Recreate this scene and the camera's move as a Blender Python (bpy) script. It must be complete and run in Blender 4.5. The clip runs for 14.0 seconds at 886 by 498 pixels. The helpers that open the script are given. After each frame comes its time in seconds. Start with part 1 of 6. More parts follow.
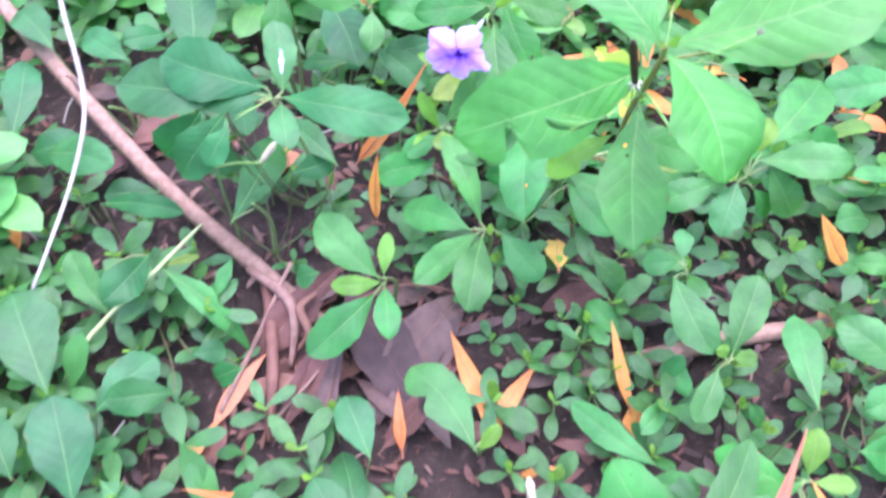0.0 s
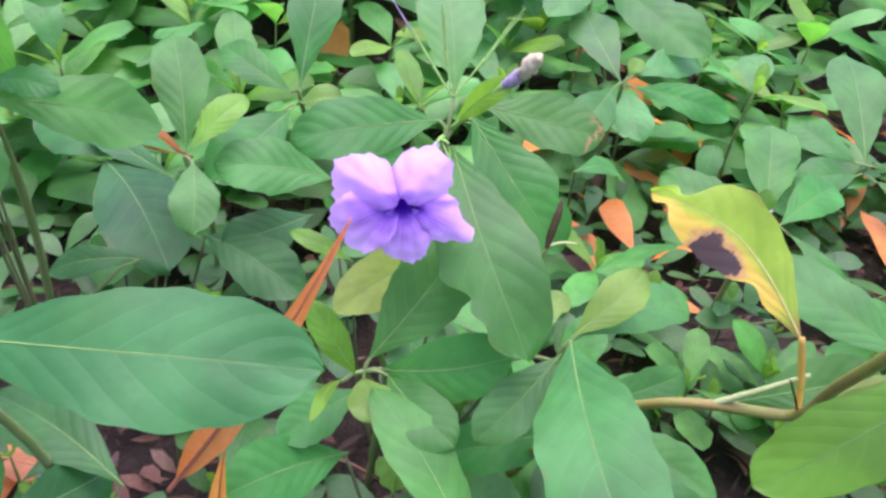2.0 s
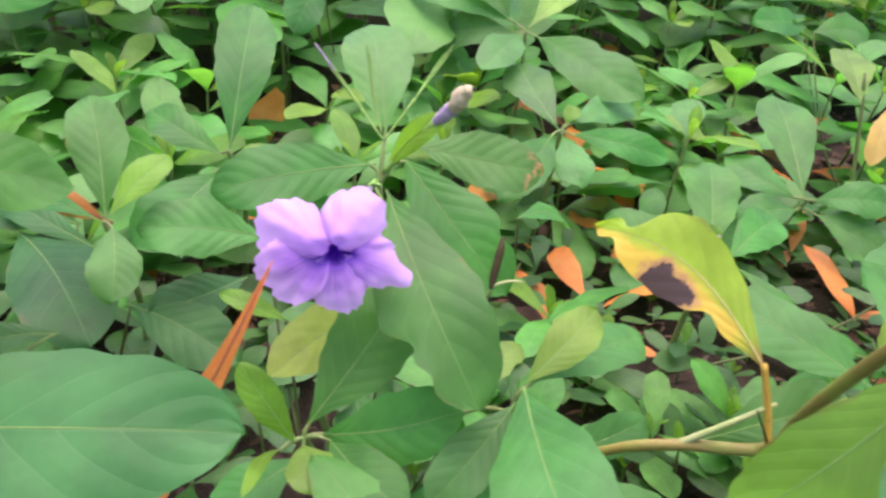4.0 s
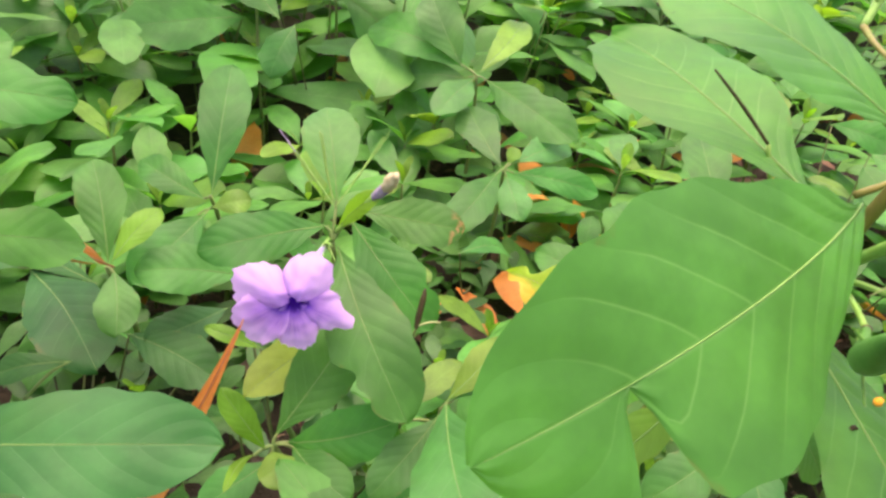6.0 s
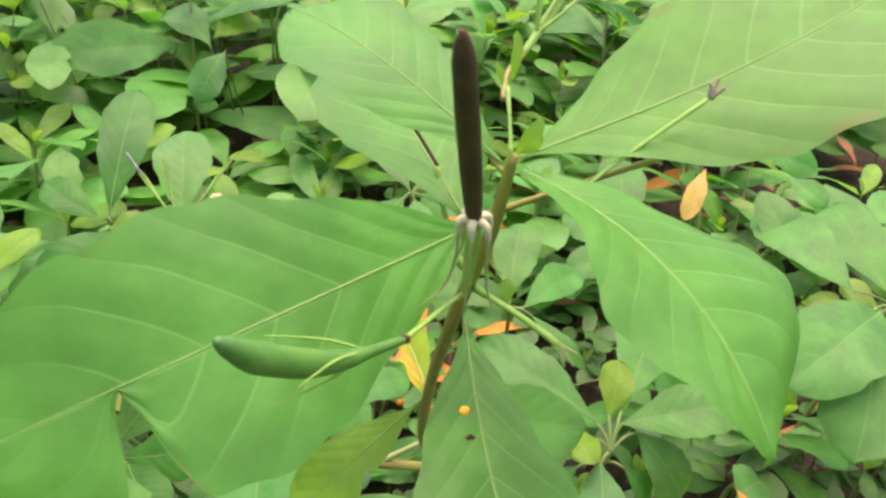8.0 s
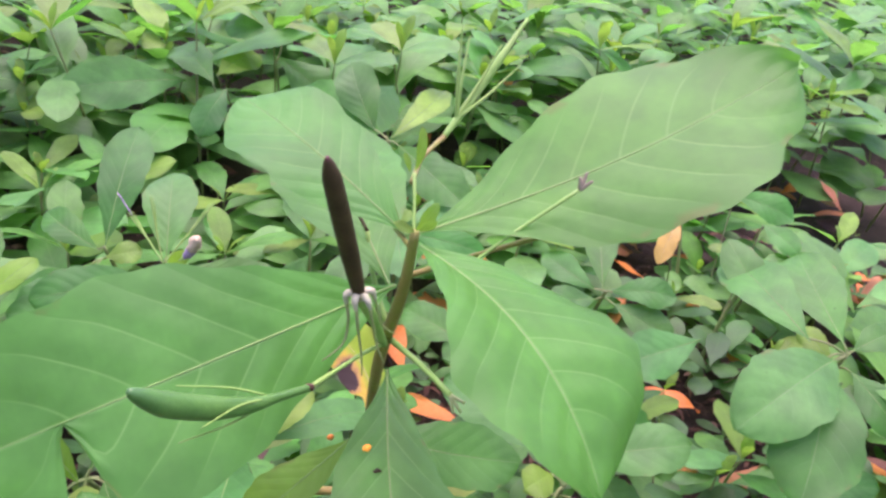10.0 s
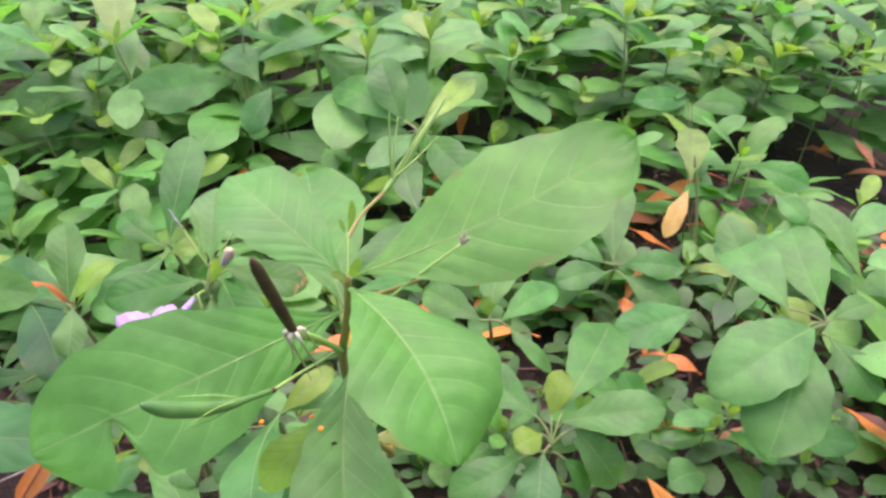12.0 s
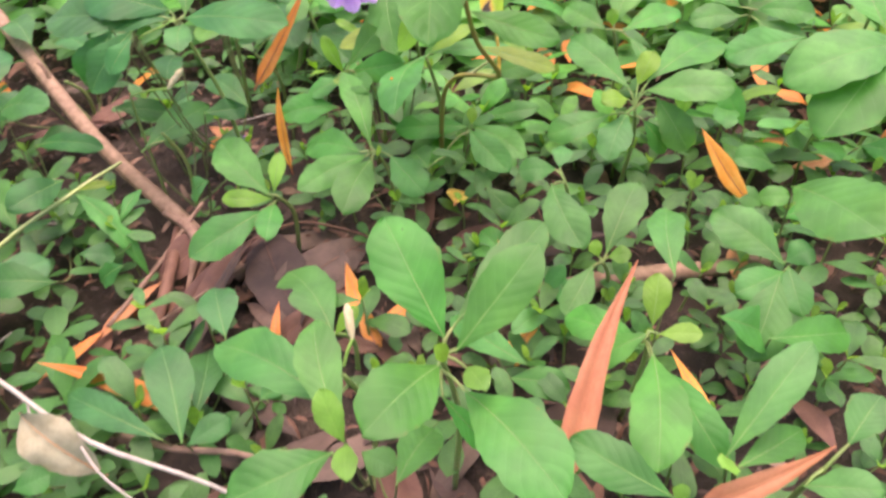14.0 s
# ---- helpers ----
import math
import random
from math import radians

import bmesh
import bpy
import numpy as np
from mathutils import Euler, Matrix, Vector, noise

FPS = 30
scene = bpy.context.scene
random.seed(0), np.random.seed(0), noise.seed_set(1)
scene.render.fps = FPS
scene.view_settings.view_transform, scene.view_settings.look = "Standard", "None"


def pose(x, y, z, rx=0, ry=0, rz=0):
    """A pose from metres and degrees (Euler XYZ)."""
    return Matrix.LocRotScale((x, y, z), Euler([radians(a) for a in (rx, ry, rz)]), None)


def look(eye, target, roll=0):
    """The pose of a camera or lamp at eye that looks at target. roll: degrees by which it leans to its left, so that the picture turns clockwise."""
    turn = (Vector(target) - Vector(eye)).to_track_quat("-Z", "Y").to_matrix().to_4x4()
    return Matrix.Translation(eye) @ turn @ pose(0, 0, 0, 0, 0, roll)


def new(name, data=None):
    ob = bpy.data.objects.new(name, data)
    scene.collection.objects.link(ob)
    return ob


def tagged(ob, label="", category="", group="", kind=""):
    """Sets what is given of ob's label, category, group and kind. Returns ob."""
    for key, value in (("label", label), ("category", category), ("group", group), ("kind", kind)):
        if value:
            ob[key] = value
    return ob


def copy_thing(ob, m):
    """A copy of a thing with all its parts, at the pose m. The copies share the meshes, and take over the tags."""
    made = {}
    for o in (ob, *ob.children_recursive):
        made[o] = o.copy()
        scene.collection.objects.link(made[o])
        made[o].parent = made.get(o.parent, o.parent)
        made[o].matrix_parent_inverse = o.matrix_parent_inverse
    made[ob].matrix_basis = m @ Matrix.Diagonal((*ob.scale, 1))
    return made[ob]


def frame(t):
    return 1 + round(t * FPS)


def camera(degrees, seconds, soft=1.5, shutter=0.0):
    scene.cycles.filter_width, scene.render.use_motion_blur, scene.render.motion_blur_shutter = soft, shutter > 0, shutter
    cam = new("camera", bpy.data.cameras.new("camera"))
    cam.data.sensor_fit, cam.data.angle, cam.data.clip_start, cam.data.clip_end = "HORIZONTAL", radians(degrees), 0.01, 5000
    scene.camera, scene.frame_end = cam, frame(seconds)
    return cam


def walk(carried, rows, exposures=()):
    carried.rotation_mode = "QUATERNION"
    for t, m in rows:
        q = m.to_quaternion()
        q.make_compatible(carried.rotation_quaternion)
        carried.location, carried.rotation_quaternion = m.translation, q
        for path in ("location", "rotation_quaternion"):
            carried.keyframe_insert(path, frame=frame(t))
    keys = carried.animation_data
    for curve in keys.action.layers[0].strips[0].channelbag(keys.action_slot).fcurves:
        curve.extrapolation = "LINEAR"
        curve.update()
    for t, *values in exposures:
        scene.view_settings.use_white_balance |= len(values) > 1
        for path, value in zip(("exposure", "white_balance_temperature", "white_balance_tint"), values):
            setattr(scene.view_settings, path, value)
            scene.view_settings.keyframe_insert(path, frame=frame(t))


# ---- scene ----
cam = camera(62.0, 14.0, soft=2.7, shutter=0.3)
PATH = [
    (0, (0.014, 0.022, 0.581), (0.014, 1.099, -1.105), 0.9),
    (0.5, (0.01, 0.108, 0.578), (0.125, 1.265, -1.049), 2.9),
    (1, (0.024, 0.18, 0.501), (0.229, 1.49, -0.996), 4.9),
    (1.5, (-0.021, 0.226, 0.404), (0.349, 1.618, -0.985), 7.6),
    (2, (-0.025, 0.248, 0.343), (0.462, 1.717, -0.924), 9.2),
    (2.5, (-0.022, 0.269, 0.319), (0.532, 1.788, -0.858), 9.1),
    (3, (-0.032, 0.27, 0.315), (0.562, 1.807, -0.819), 8.9),
    (3.5, (-0.028, 0.265, 0.309), (0.574, 1.817, -0.799), 8.3),
    (4, (-0.016, 0.254, 0.327), (0.603, 1.803, -0.776), 7.7),
    (4.2, (-0.008, 0.245, 0.331), (0.622, 1.79, -0.771), 8.0),
    (6.3, (-0.017, 0.198, 0.397), (0.647, 1.728, -0.706), 7.8),
    (6.5, (-0.013, 0.193, 0.406), (0.637, 1.715, -0.717), 7.3),
    (7, (0.011, 0.183, 0.439), (0.659, 1.711, -0.676), 7.6),
    (7.5, (0.034, 0.165, 0.415), (0.675, 1.72, -0.667), 7.3),
    (8, (0.057, 0.172, 0.398), (0.698, 1.749, -0.652), 7.6),
    (8.5, (0.066, 0.172, 0.388), (0.7, 1.777, -0.623), 7.9),
    (9, (0.07, 0.175, 0.4), (0.69, 1.797, -0.591), 8.6),
    (9.2, (0.07, 0.174, 0.397), (0.69, 1.807, -0.577), 8.9),
    (11.3, (0.085, 0.1, 0.474), (0.642, 1.701, -0.587), 6.1),
    (11.5, (0.095, 0.099, 0.472), (0.623, 1.703, -0.6), 5.3),
    (12, (0.099, 0.096, 0.484), (0.52, 1.699, -0.635), 3.4),
    (12.5, (0.109, 0.062, 0.476), (0.385, 1.654, -0.702), 1.1),
    (13, (0.126, 0.0, 0.468), (0.24, 1.554, -0.785), -0.8),
    (13.5, (0.134, -0.082, 0.46), (0.095, 1.413, -0.867), -2.7),
    (14, (0.156, -0.131, 0.46), (-0.014, 1.29, -0.936), -3.5),
]
walk(cam, [(t, look(eye, target, roll)) for t, eye, target, roll in PATH],
     [(0, 2.54, 5250, 39), (0.5, 2.42, 4850, 54), (1.0, 2.14, 4800, 52), (1.5, 1.92, 5250, 39), (2.0, 1.86, 5800, 40), (2.5, 1.84, 5700, 38), (3, 1.83, 5900, 38), (4.2, 1.8, 6800, 30), (6.3, 1.84, 7900, 22), (7, 1.92, 7700, 24), (8.5, 1.78, 7800, 35), (9.2, 1.76, 6600, 49), (11.5, 1.82, 6150, 60), (12, 1.82, 6500, 51), (13, 1.76, 7300, 37), (14, 2.02, 7300, 29)])

# ---- light ----
world = bpy.data.worlds.new("sky")
scene.world = world
world.use_nodes = True
wn = world.node_tree.nodes
sky = wn.new("ShaderNodeTexSky")
sky.sky_type, sky.sun_disc = "NISHITA", False
sky.sun_elevation, sky.sun_rotation = radians(76.4), radians(12.5)
sky.air_density, sky.dust_density = 1.0, 3.0
world.node_tree.links.new(sky.outputs[0], wn["Background"].inputs[0])
wn["Background"].inputs[1].default_value = 0.15
sun = new("sun", bpy.data.lights.new("sun", "SUN"))
sun.data.energy, sun.data.angle, sun.data.color = 1.6, radians(75), (1.0, 0.96, 0.9)
sun.matrix_world = look((0.1, 0.45, 1.9), (0, 0, 0))


# ---- materials ----
def material(name, roughness=0.6, specular=0.4):
    mat = bpy.data.materials.new(name)
    mat.use_nodes = True
    nt = mat.node_tree
    bsdf = nt.nodes["Principled BSDF"]
    bsdf.inputs["Roughness"].default_value = roughness
    bsdf.inputs["Specular IOR Level"].default_value = specular
    return mat, nt, bsdf


def node(nt, kind, **values):
    n = nt.nodes.new(kind)
    for key, value in values.items():
        if key == "op":
            n.operation = value
        elif key == "blend":
            n.data_type, n.blend_type = "RGBA", value
        elif key.startswith("i"):
            n.inputs[int(key[1:])].default_value = value
    return n


def math_node(nt, op, a, b=None, c=None, clamp=False):
    n = nt.nodes.new("ShaderNodeMath")
    n.operation, n.use_clamp = op, clamp
    for k, v in enumerate((a, b, c)):
        if v is None:
            continue
        if isinstance(v, (int, float)):
            n.inputs[k].default_value = v
        else:
            nt.links.new(v, n.inputs[k])
    return n.outputs[0]


def mix(nt, fac, a, b, blend="MIX"):
    n = nt.nodes.new("ShaderNodeMix")
    n.data_type, n.blend_type = "RGBA", blend
    for sock, v in ((n.inputs[0], fac), (n.inputs[6], a), (n.inputs[7], b)):
        if isinstance(v, (int, float)):
            sock.default_value = v
        elif isinstance(v, tuple):
            sock.default_value = (*v, 1.0)
        else:
            nt.links.new(v, sock)
    return n.outputs[2]


def noise_of(nt, vector, scale, detail=3.0, rough=0.55):
    n = nt.nodes.new("ShaderNodeTexNoise")
    n.inputs["Scale"].default_value, n.inputs["Detail"].default_value, n.inputs["Roughness"].default_value = scale, detail, rough
    if vector is not None:
        nt.links.new(vector, n.inputs["Vector"])
    return n.outputs[0]


def ramp(nt, value, lo, hi):
    n = nt.nodes.new("ShaderNodeMapRange")
    n.interpolation_type = "SMOOTHSTEP"
    n.inputs[1].default_value, n.inputs[2].default_value = lo, hi
    nt.links.new(value, n.inputs[0])
    return n.outputs[0]


def bump(nt, bsdf, height, strength, distance):
    n = nt.nodes.new("ShaderNodeBump")
    n.inputs["Strength"].default_value, n.inputs["Distance"].default_value = strength, distance
    nt.links.new(height, n.inputs["Height"])
    nt.links.new(n.outputs[0], bsdf.inputs["Normal"])


def leaf_material(name, base, vein, extra="", per_island=False, dark=0.82, spread=0.38, gloss=0.32, ribbed=0.2, hue=0.024):
    """Leaf blade: pale midrib and side veins along the blade's own coordinates, mottling, some light passing through."""
    mat, nt, bsdf = material(name, 0.5, gloss)
    tc = nt.nodes.new("ShaderNodeTexCoord")
    sep = nt.nodes.new("ShaderNodeSeparateXYZ")
    nt.links.new(tc.outputs["UV"], sep.inputs[0])
    u, v = sep.outputs[0], sep.outputs[1]
    a = math_node(nt, "MULTIPLY", math_node(nt, "ABSOLUTE", math_node(nt, "SUBTRACT", v, 0.5)), 2.0)
    s = math_node(nt, "SUBTRACT", math_node(nt, "MULTIPLY", u, 8.0), math_node(nt, "MULTIPLY", math_node(nt, "POWER", a, 1.2), 2.0))
    side = math_node(nt, "PINGPONG", s, 0.5)
    vein_side = math_node(nt, "SUBTRACT", 1.0, ramp(nt, side, 0.0, 0.045))
    vein_side = math_node(nt, "MULTIPLY", vein_side, math_node(nt, "SUBTRACT", 1.0, ramp(nt, a, 0.55, 0.95)))
    vein_side = math_node(nt, "MULTIPLY", vein_side, math_node(nt, "SUBTRACT", 1.0, ramp(nt, u, 0.72, 0.9)))
    midrib = math_node(nt, "SUBTRACT", 1.0, ramp(nt, a, 0.0, 0.04))
    if per_island:
        rnd = nt.nodes.new("ShaderNodeNewGeometry").outputs["Random Per Island"]
    else:
        rnd = nt.nodes.new("ShaderNodeObjectInfo").outputs["Random"]
    shift = nt.nodes.new("ShaderNodeCombineXYZ")
    nt.links.new(math_node(nt, "MULTIPLY", rnd, 31.0), shift.inputs[0])
    nt.links.new(math_node(nt, "MULTIPLY", rnd, 17.0), shift.inputs[1])
    moved = nt.nodes.new("ShaderNodeVectorMath")
    nt.links.new(tc.outputs["Object"], moved.inputs[0])
    nt.links.new(shift.outputs[0], moved.inputs[1])
    place = moved.outputs[0]
    blotch = noise_of(nt, place, 45.0, 4.0)
    grain = noise_of(nt, place, 420.0, 3.0)
    col = mix(nt, ramp(nt, blotch, 0.32, 0.72), tuple(c * 0.8 for c in base), tuple(min(1, c * 1.18) for c in base))
    col = mix(nt, math_node(nt, "MULTIPLY", grain, 0.25), col, tuple(c * 0.55 for c in base))
    hsv = nt.nodes.new("ShaderNodeHueSaturation")
    nt.links.new(col, hsv.inputs["Color"])
    nt.links.new(math_node(nt, "MULTIPLY_ADD", rnd, hue, 0.495 - 0.5 * hue), hsv.inputs["Hue"])
    rnd2 = math_node(nt, "FRACT", math_node(nt, "MULTIPLY", rnd, 7.31))
    nt.links.new(math_node(nt, "MULTIPLY_ADD", rnd2, spread, dark), hsv.inputs["Value"])
    rnd3 = math_node(nt, "FRACT", math_node(nt, "MULTIPLY", rnd, 23.7))
    nt.links.new(math_node(nt, "MULTIPLY_ADD", rnd3, 0.12, 0.95), hsv.inputs["Saturation"])
    col = hsv.outputs[0]
    col = mix(nt, math_node(nt, "MULTIPLY", vein_side, ribbed), col, vein)
    col = mix(nt, math_node(nt, "MULTIPLY", midrib, ribbed * 1.2), col, vein)
    # yellowing patches and browned bits of rim
    tired = math_node(nt, "MULTIPLY", ramp(nt, noise_of(nt, place, 22.0, 3.0), 0.56, 0.76), 0.26)
    col = mix(nt, tired, col, tuple(min(1, k * m) for k, m in zip(base, (1.7, 1.15, 0.8))))
    rim = math_node(nt, "MULTIPLY", ramp(nt, a, 0.84, 0.97), ramp(nt, noise_of(nt, place, 85.0, 4.0), 0.57, 0.68))
    col = mix(nt, math_node(nt, "MULTIPLY", rim, 0.45), col, (0.16, 0.13, 0.04))
    # small insect specks and pale scars
    vor = nt.nodes.new("ShaderNodeTexVoronoi")
    vor.inputs["Scale"].default_value = 95.0
    nt.links.new(place, vor.inputs["Vector"])
    speck = math_node(nt, "MULTIPLY", math_node(nt, "LESS_THAN", vor.outputs["Distance"], 0.05), math_node(nt, "GREATER_THAN", blotch, 0.6))
    col = mix(nt, math_node(nt, "MULTIPLY", speck, 0.7), col, (0.03, 0.03, 0.015))
    if extra == "splash":
        du = math_node(nt, "DIVIDE", math_node(nt, "SUBTRACT", u, 0.40), 0.20)
        dv = math_node(nt, "DIVIDE", math_node(nt, "SUBTRACT", math_node(nt, "ADD", v, math_node(nt, "MULTIPLY", u, 0.15)), 0.58), 0.085)
        d2 = math_node(nt, "ADD", math_node(nt, "MULTIPLY", du, du), math_node(nt, "MULTIPLY", dv, dv))
        d2 = math_node(nt, "ADD", d2, math_node(nt, "MULTIPLY", math_node(nt, "SUBTRACT", noise_of(nt, tc.outputs["Object"], 240.0, 5.0), 0.5), 3.2))
        patch = math_node(nt, "MULTIPLY", math_node(nt, "SUBTRACT", 1.0, ramp(nt, d2, 0.2, 1.1)), 0.9)
        col = mix(nt, patch, col, (0.85, 0.86, 0.85))
    if extra == "singed":
        edge = math_node(nt, "MULTIPLY", ramp(nt, u, 0.84, 0.9), ramp(nt, noise_of(nt, tc.outputs["Object"], 150.0), 0.42, 0.55))
        col = mix(nt, edge, col, (0.55, 0.25, 0.13))
    if extra == "blight":
        n2 = noise_of(nt, tc.outputs["Object"], 75.0, 6.0, 0.65)
        half = math_node(nt, "ADD", v, math_node(nt, "MULTIPLY", math_node(nt, "SUBTRACT", n2, 0.5), 0.35))
        yellow = ramp(nt, half, 0.48, 0.70)
        col = mix(nt, math_node(nt, "MULTIPLY", yellow, ramp(nt, u, 0.06, 0.2)), col, (0.62, 0.42, 0.06))
        du = math_node(nt, "DIVIDE", math_node(nt, "SUBTRACT", u, 0.5), 0.13)
        dv = math_node(nt, "DIVIDE", math_node(nt, "SUBTRACT", v, 0.84), 0.24)
        d2 = math_node(nt, "ADD", math_node(nt, "MULTIPLY", du, du), math_node(nt, "MULTIPLY", dv, dv))
        d2 = math_node(nt, "ADD", d2, math_node(nt, "MULTIPLY", math_node(nt, "SUBTRACT", n2, 0.5), 4.5))
        col = mix(nt, math_node(nt, "SUBTRACT", 1.0, ramp(nt, d2, 1.0, 1.9)), col, (0.50, 0.26, 0.11))
        col = mix(nt, math_node(nt, "SUBTRACT", 1.0, ramp(nt, d2, 0.85, 1.05)), col, (0.075, 0.045, 0.045))
        col = mix(nt, math_node(nt, "SUBTRACT", 1.0, ramp(nt, u, 0.03, 0.14)), col, (0.30, 0.17, 0.05))
    nt.links.new(col, bsdf.inputs["Base Color"])
    h = math_node(nt, "ADD", math_node(nt, "MULTIPLY", math_node(nt, "POWER", side, 0.6), 0.9), math_node(nt, "MULTIPLY", grain, 0.15))
    net = nt.nodes.new("ShaderNodeTexVoronoi")
    net.feature = "DISTANCE_TO_EDGE"
    net.inputs["Scale"].default_value = 330.0
    nt.links.new(place, net.inputs["Vector"])
    h = math_node(nt, "ADD", h, math_node(nt, "MULTIPLY", ramp(nt, net.outputs[0], 0.0, 0.3), 0.025))
    h = math_node(nt, "SUBTRACT", h, math_node(nt, "MULTIPLY", midrib, 0.5))
    bump(nt, bsdf, h, 0.35, 0.0007)
    rough = math_node(nt, "MULTIPLY_ADD", blotch, 0.22, 0.36)
    nt.links.new(rough, bsdf.inputs["Roughness"])
    tr = nt.nodes.new("ShaderNodeBsdfTranslucent")
    glow = nt.nodes.new("ShaderNodeVectorMath")
    glow.operation = "MULTIPLY"
    glow.inputs[1].default_value = (1.35, 1.45, 0.72)
    nt.links.new(col, glow.inputs[0])
    nt.links.new(glow.outputs[0], tr.inputs["Color"])
    ms = nt.nodes.new("ShaderNodeMixShader")
    ms.inputs[0].default_value = 0.46
    nt.links.new(bsdf.outputs[0], ms.inputs[1])
    nt.links.new(tr.outputs[0], ms.inputs[2])
    nt.links.new(ms.outputs[0], nt.nodes["Material Output"].inputs[0])
    return mat


LEAF = leaf_material("leaf_green", (0.058, 0.228, 0.045), (0.15, 0.36, 0.13))
# left-hand plants: a darker leaf copy, the shade over that side put into colour
LEAF_SHADED = leaf_material("leaf_shaded", (0.040, 0.165, 0.042), (0.11, 0.27, 0.11), ribbed=0.25)
LEAF_TOP = leaf_material("leaf_top", (0.074, 0.268, 0.046), (0.19, 0.40, 0.12), dark=0.97, spread=0.06, ribbed=0.42, hue=0.01)
LEAF_YOUNG = leaf_material("leaf_young", (0.145, 0.31, 0.042), (0.28, 0.46, 0.12), dark=0.8)
LEAF_DULL = leaf_material("leaf_dull", (0.19, 0.28, 0.045), (0.28, 0.36, 0.11))
LEAF_YELLOW = leaf_material("leaf_yellow", (0.52, 0.36, 0.06), (0.5, 0.4, 0.15), dark=0.85)
LEAF_SPLASH = leaf_material("leaf_splash", (0.090, 0.24, 0.065), (0.24, 0.42, 0.14), "splash")
LEAF_SINGED = leaf_material("leaf_singed", (0.085, 0.22, 0.055), (0.22, 0.38, 0.13), "singed")
LEAF_BLIGHT = leaf_material("leaf_blight", (0.25, 0.36, 0.05), (0.42, 0.42, 0.14), "blight", dark=0.9)
# far plants: lightest leaf copy, sky sheen and haze over distance put into colour
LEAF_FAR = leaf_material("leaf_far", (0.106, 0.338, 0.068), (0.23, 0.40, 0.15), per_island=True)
# undergrowth and seedlings: darker leaf copies, their shade among the plants painted in
LEAF_LOW_SHADE = leaf_material("leaf_low_shade", (0.052, 0.165, 0.036), (0.12, 0.28, 0.08), per_island=True, gloss=0.4)
LEAF_SEEDLING_SHADE = leaf_material("leaf_seedling_shade", (0.052, 0.165, 0.036), (0.12, 0.28, 0.08), gloss=0.4)
# middle-distance plants: a lighter leaf copy, sky sheen painted into its colour
LEAF_BED = leaf_material("leaf_bed", (0.080, 0.284, 0.053), (0.20, 0.39, 0.14))


def plain(name, base, second, scale=60.0, roughness=0.6, specular=0.3, rise=0.0008, spread=0.3, thin=0.0):
    """A matt natural surface with two scales of variation and a little relief."""
    mat, nt, bsdf = material(name, roughness, specular)
    tc = nt.nodes.new("ShaderNodeTexCoord")
    big = noise_of(nt, tc.outputs["Object"], scale, 5.0, 0.6)
    fine = noise_of(nt, tc.outputs["Object"], scale * 9, 3.0)
    col = mix(nt, ramp(nt, big, 0.3, 0.7), base, second)
    col = mix(nt, math_node(nt, "MULTIPLY", fine, 0.45), col, tuple(c * 0.45 for c in base))
    hsv = nt.nodes.new("ShaderNodeHueSaturation")
    rnd = nt.nodes.new("ShaderNodeObjectInfo").outputs["Random"]
    nt.links.new(math_node(nt, "MULTIPLY_ADD", rnd, spread * 2, 1.0 - spread), hsv.inputs["Value"])
    nt.links.new(math_node(nt, "MULTIPLY_ADD", rnd, 0.018, 0.491), hsv.inputs["Hue"])
    nt.links.new(col, hsv.inputs["Color"])
    nt.links.new(hsv.outputs[0], bsdf.inputs["Base Color"])
    bump(nt, bsdf, math_node(nt, "ADD", big, math_node(nt, "MULTIPLY", fine, 0.4)), 0.6, rise)
    if thin:
        tr = nt.nodes.new("ShaderNodeBsdfTranslucent")
        nt.links.new(hsv.outputs[0], tr.inputs["Color"])
        ms = nt.nodes.new("ShaderNodeMixShader")
        ms.inputs[0].default_value = thin
        nt.links.new(bsdf.outputs[0], ms.inputs[1])
        nt.links.new(tr.outputs[0], ms.inputs[2])
        nt.links.new(ms.outputs[0], nt.nodes["Material Output"].inputs[0])
    return mat


STEM = plain("stem_green", (0.14, 0.23, 0.055), (0.21, 0.23, 0.075), 80, 0.5, spread=0.15)
STEM_DARK = plain("stem_dark", (0.075, 0.12, 0.03), (0.13, 0.12, 0.045), 80, 0.6, spread=0.2)
RIB = plain("rib_pale", (0.145, 0.28, 0.058), (0.19, 0.32, 0.08), 90, 0.5, spread=0.1)
RIB_YELLOW = plain("rib_yellow", (0.45, 0.40, 0.12), (0.5, 0.42, 0.15), 90, 0.5, spread=0.1)
STEM_RED = plain("stem_reddish", (0.21, 0.235, 0.04), (0.24, 0.175, 0.042), 90, 0.5, spread=0.1)
STEM_PALE = plain("stem_pale", (0.26, 0.34, 0.10), (0.36, 0.38, 0.16), 90, 0.55, spread=0.1)
SHOOT = plain("shoot_green", (0.18, 0.36, 0.06), (0.26, 0.42, 0.10), 90, 0.5, spread=0.1)
CALYX = plain("calyx_white", (0.40, 0.40, 0.22), (0.50, 0.48, 0.30), 200, 0.6, spread=0.05)
POD_DARK = plain("pod_dark", (0.030, 0.021, 0.006), (0.060, 0.042, 0.012), 160, 0.6, 0.2, 0.0004, 0.05)
POD_GREEN = plain("pod_green", (0.045, 0.15, 0.025), (0.08, 0.21, 0.035), 120, 0.4, 0.45, 0.0003, 0.05)
TUBE = plain("flower_tube", (0.34, 0.24, 0.52), (0.46, 0.38, 0.58), 150, 0.6, spread=0.05)
PAPERY = plain("papery_tan", (0.24, 0.20, 0.12), (0.36, 0.31, 0.20), 90, 0.7, 0.25, 0.002, 0.1)
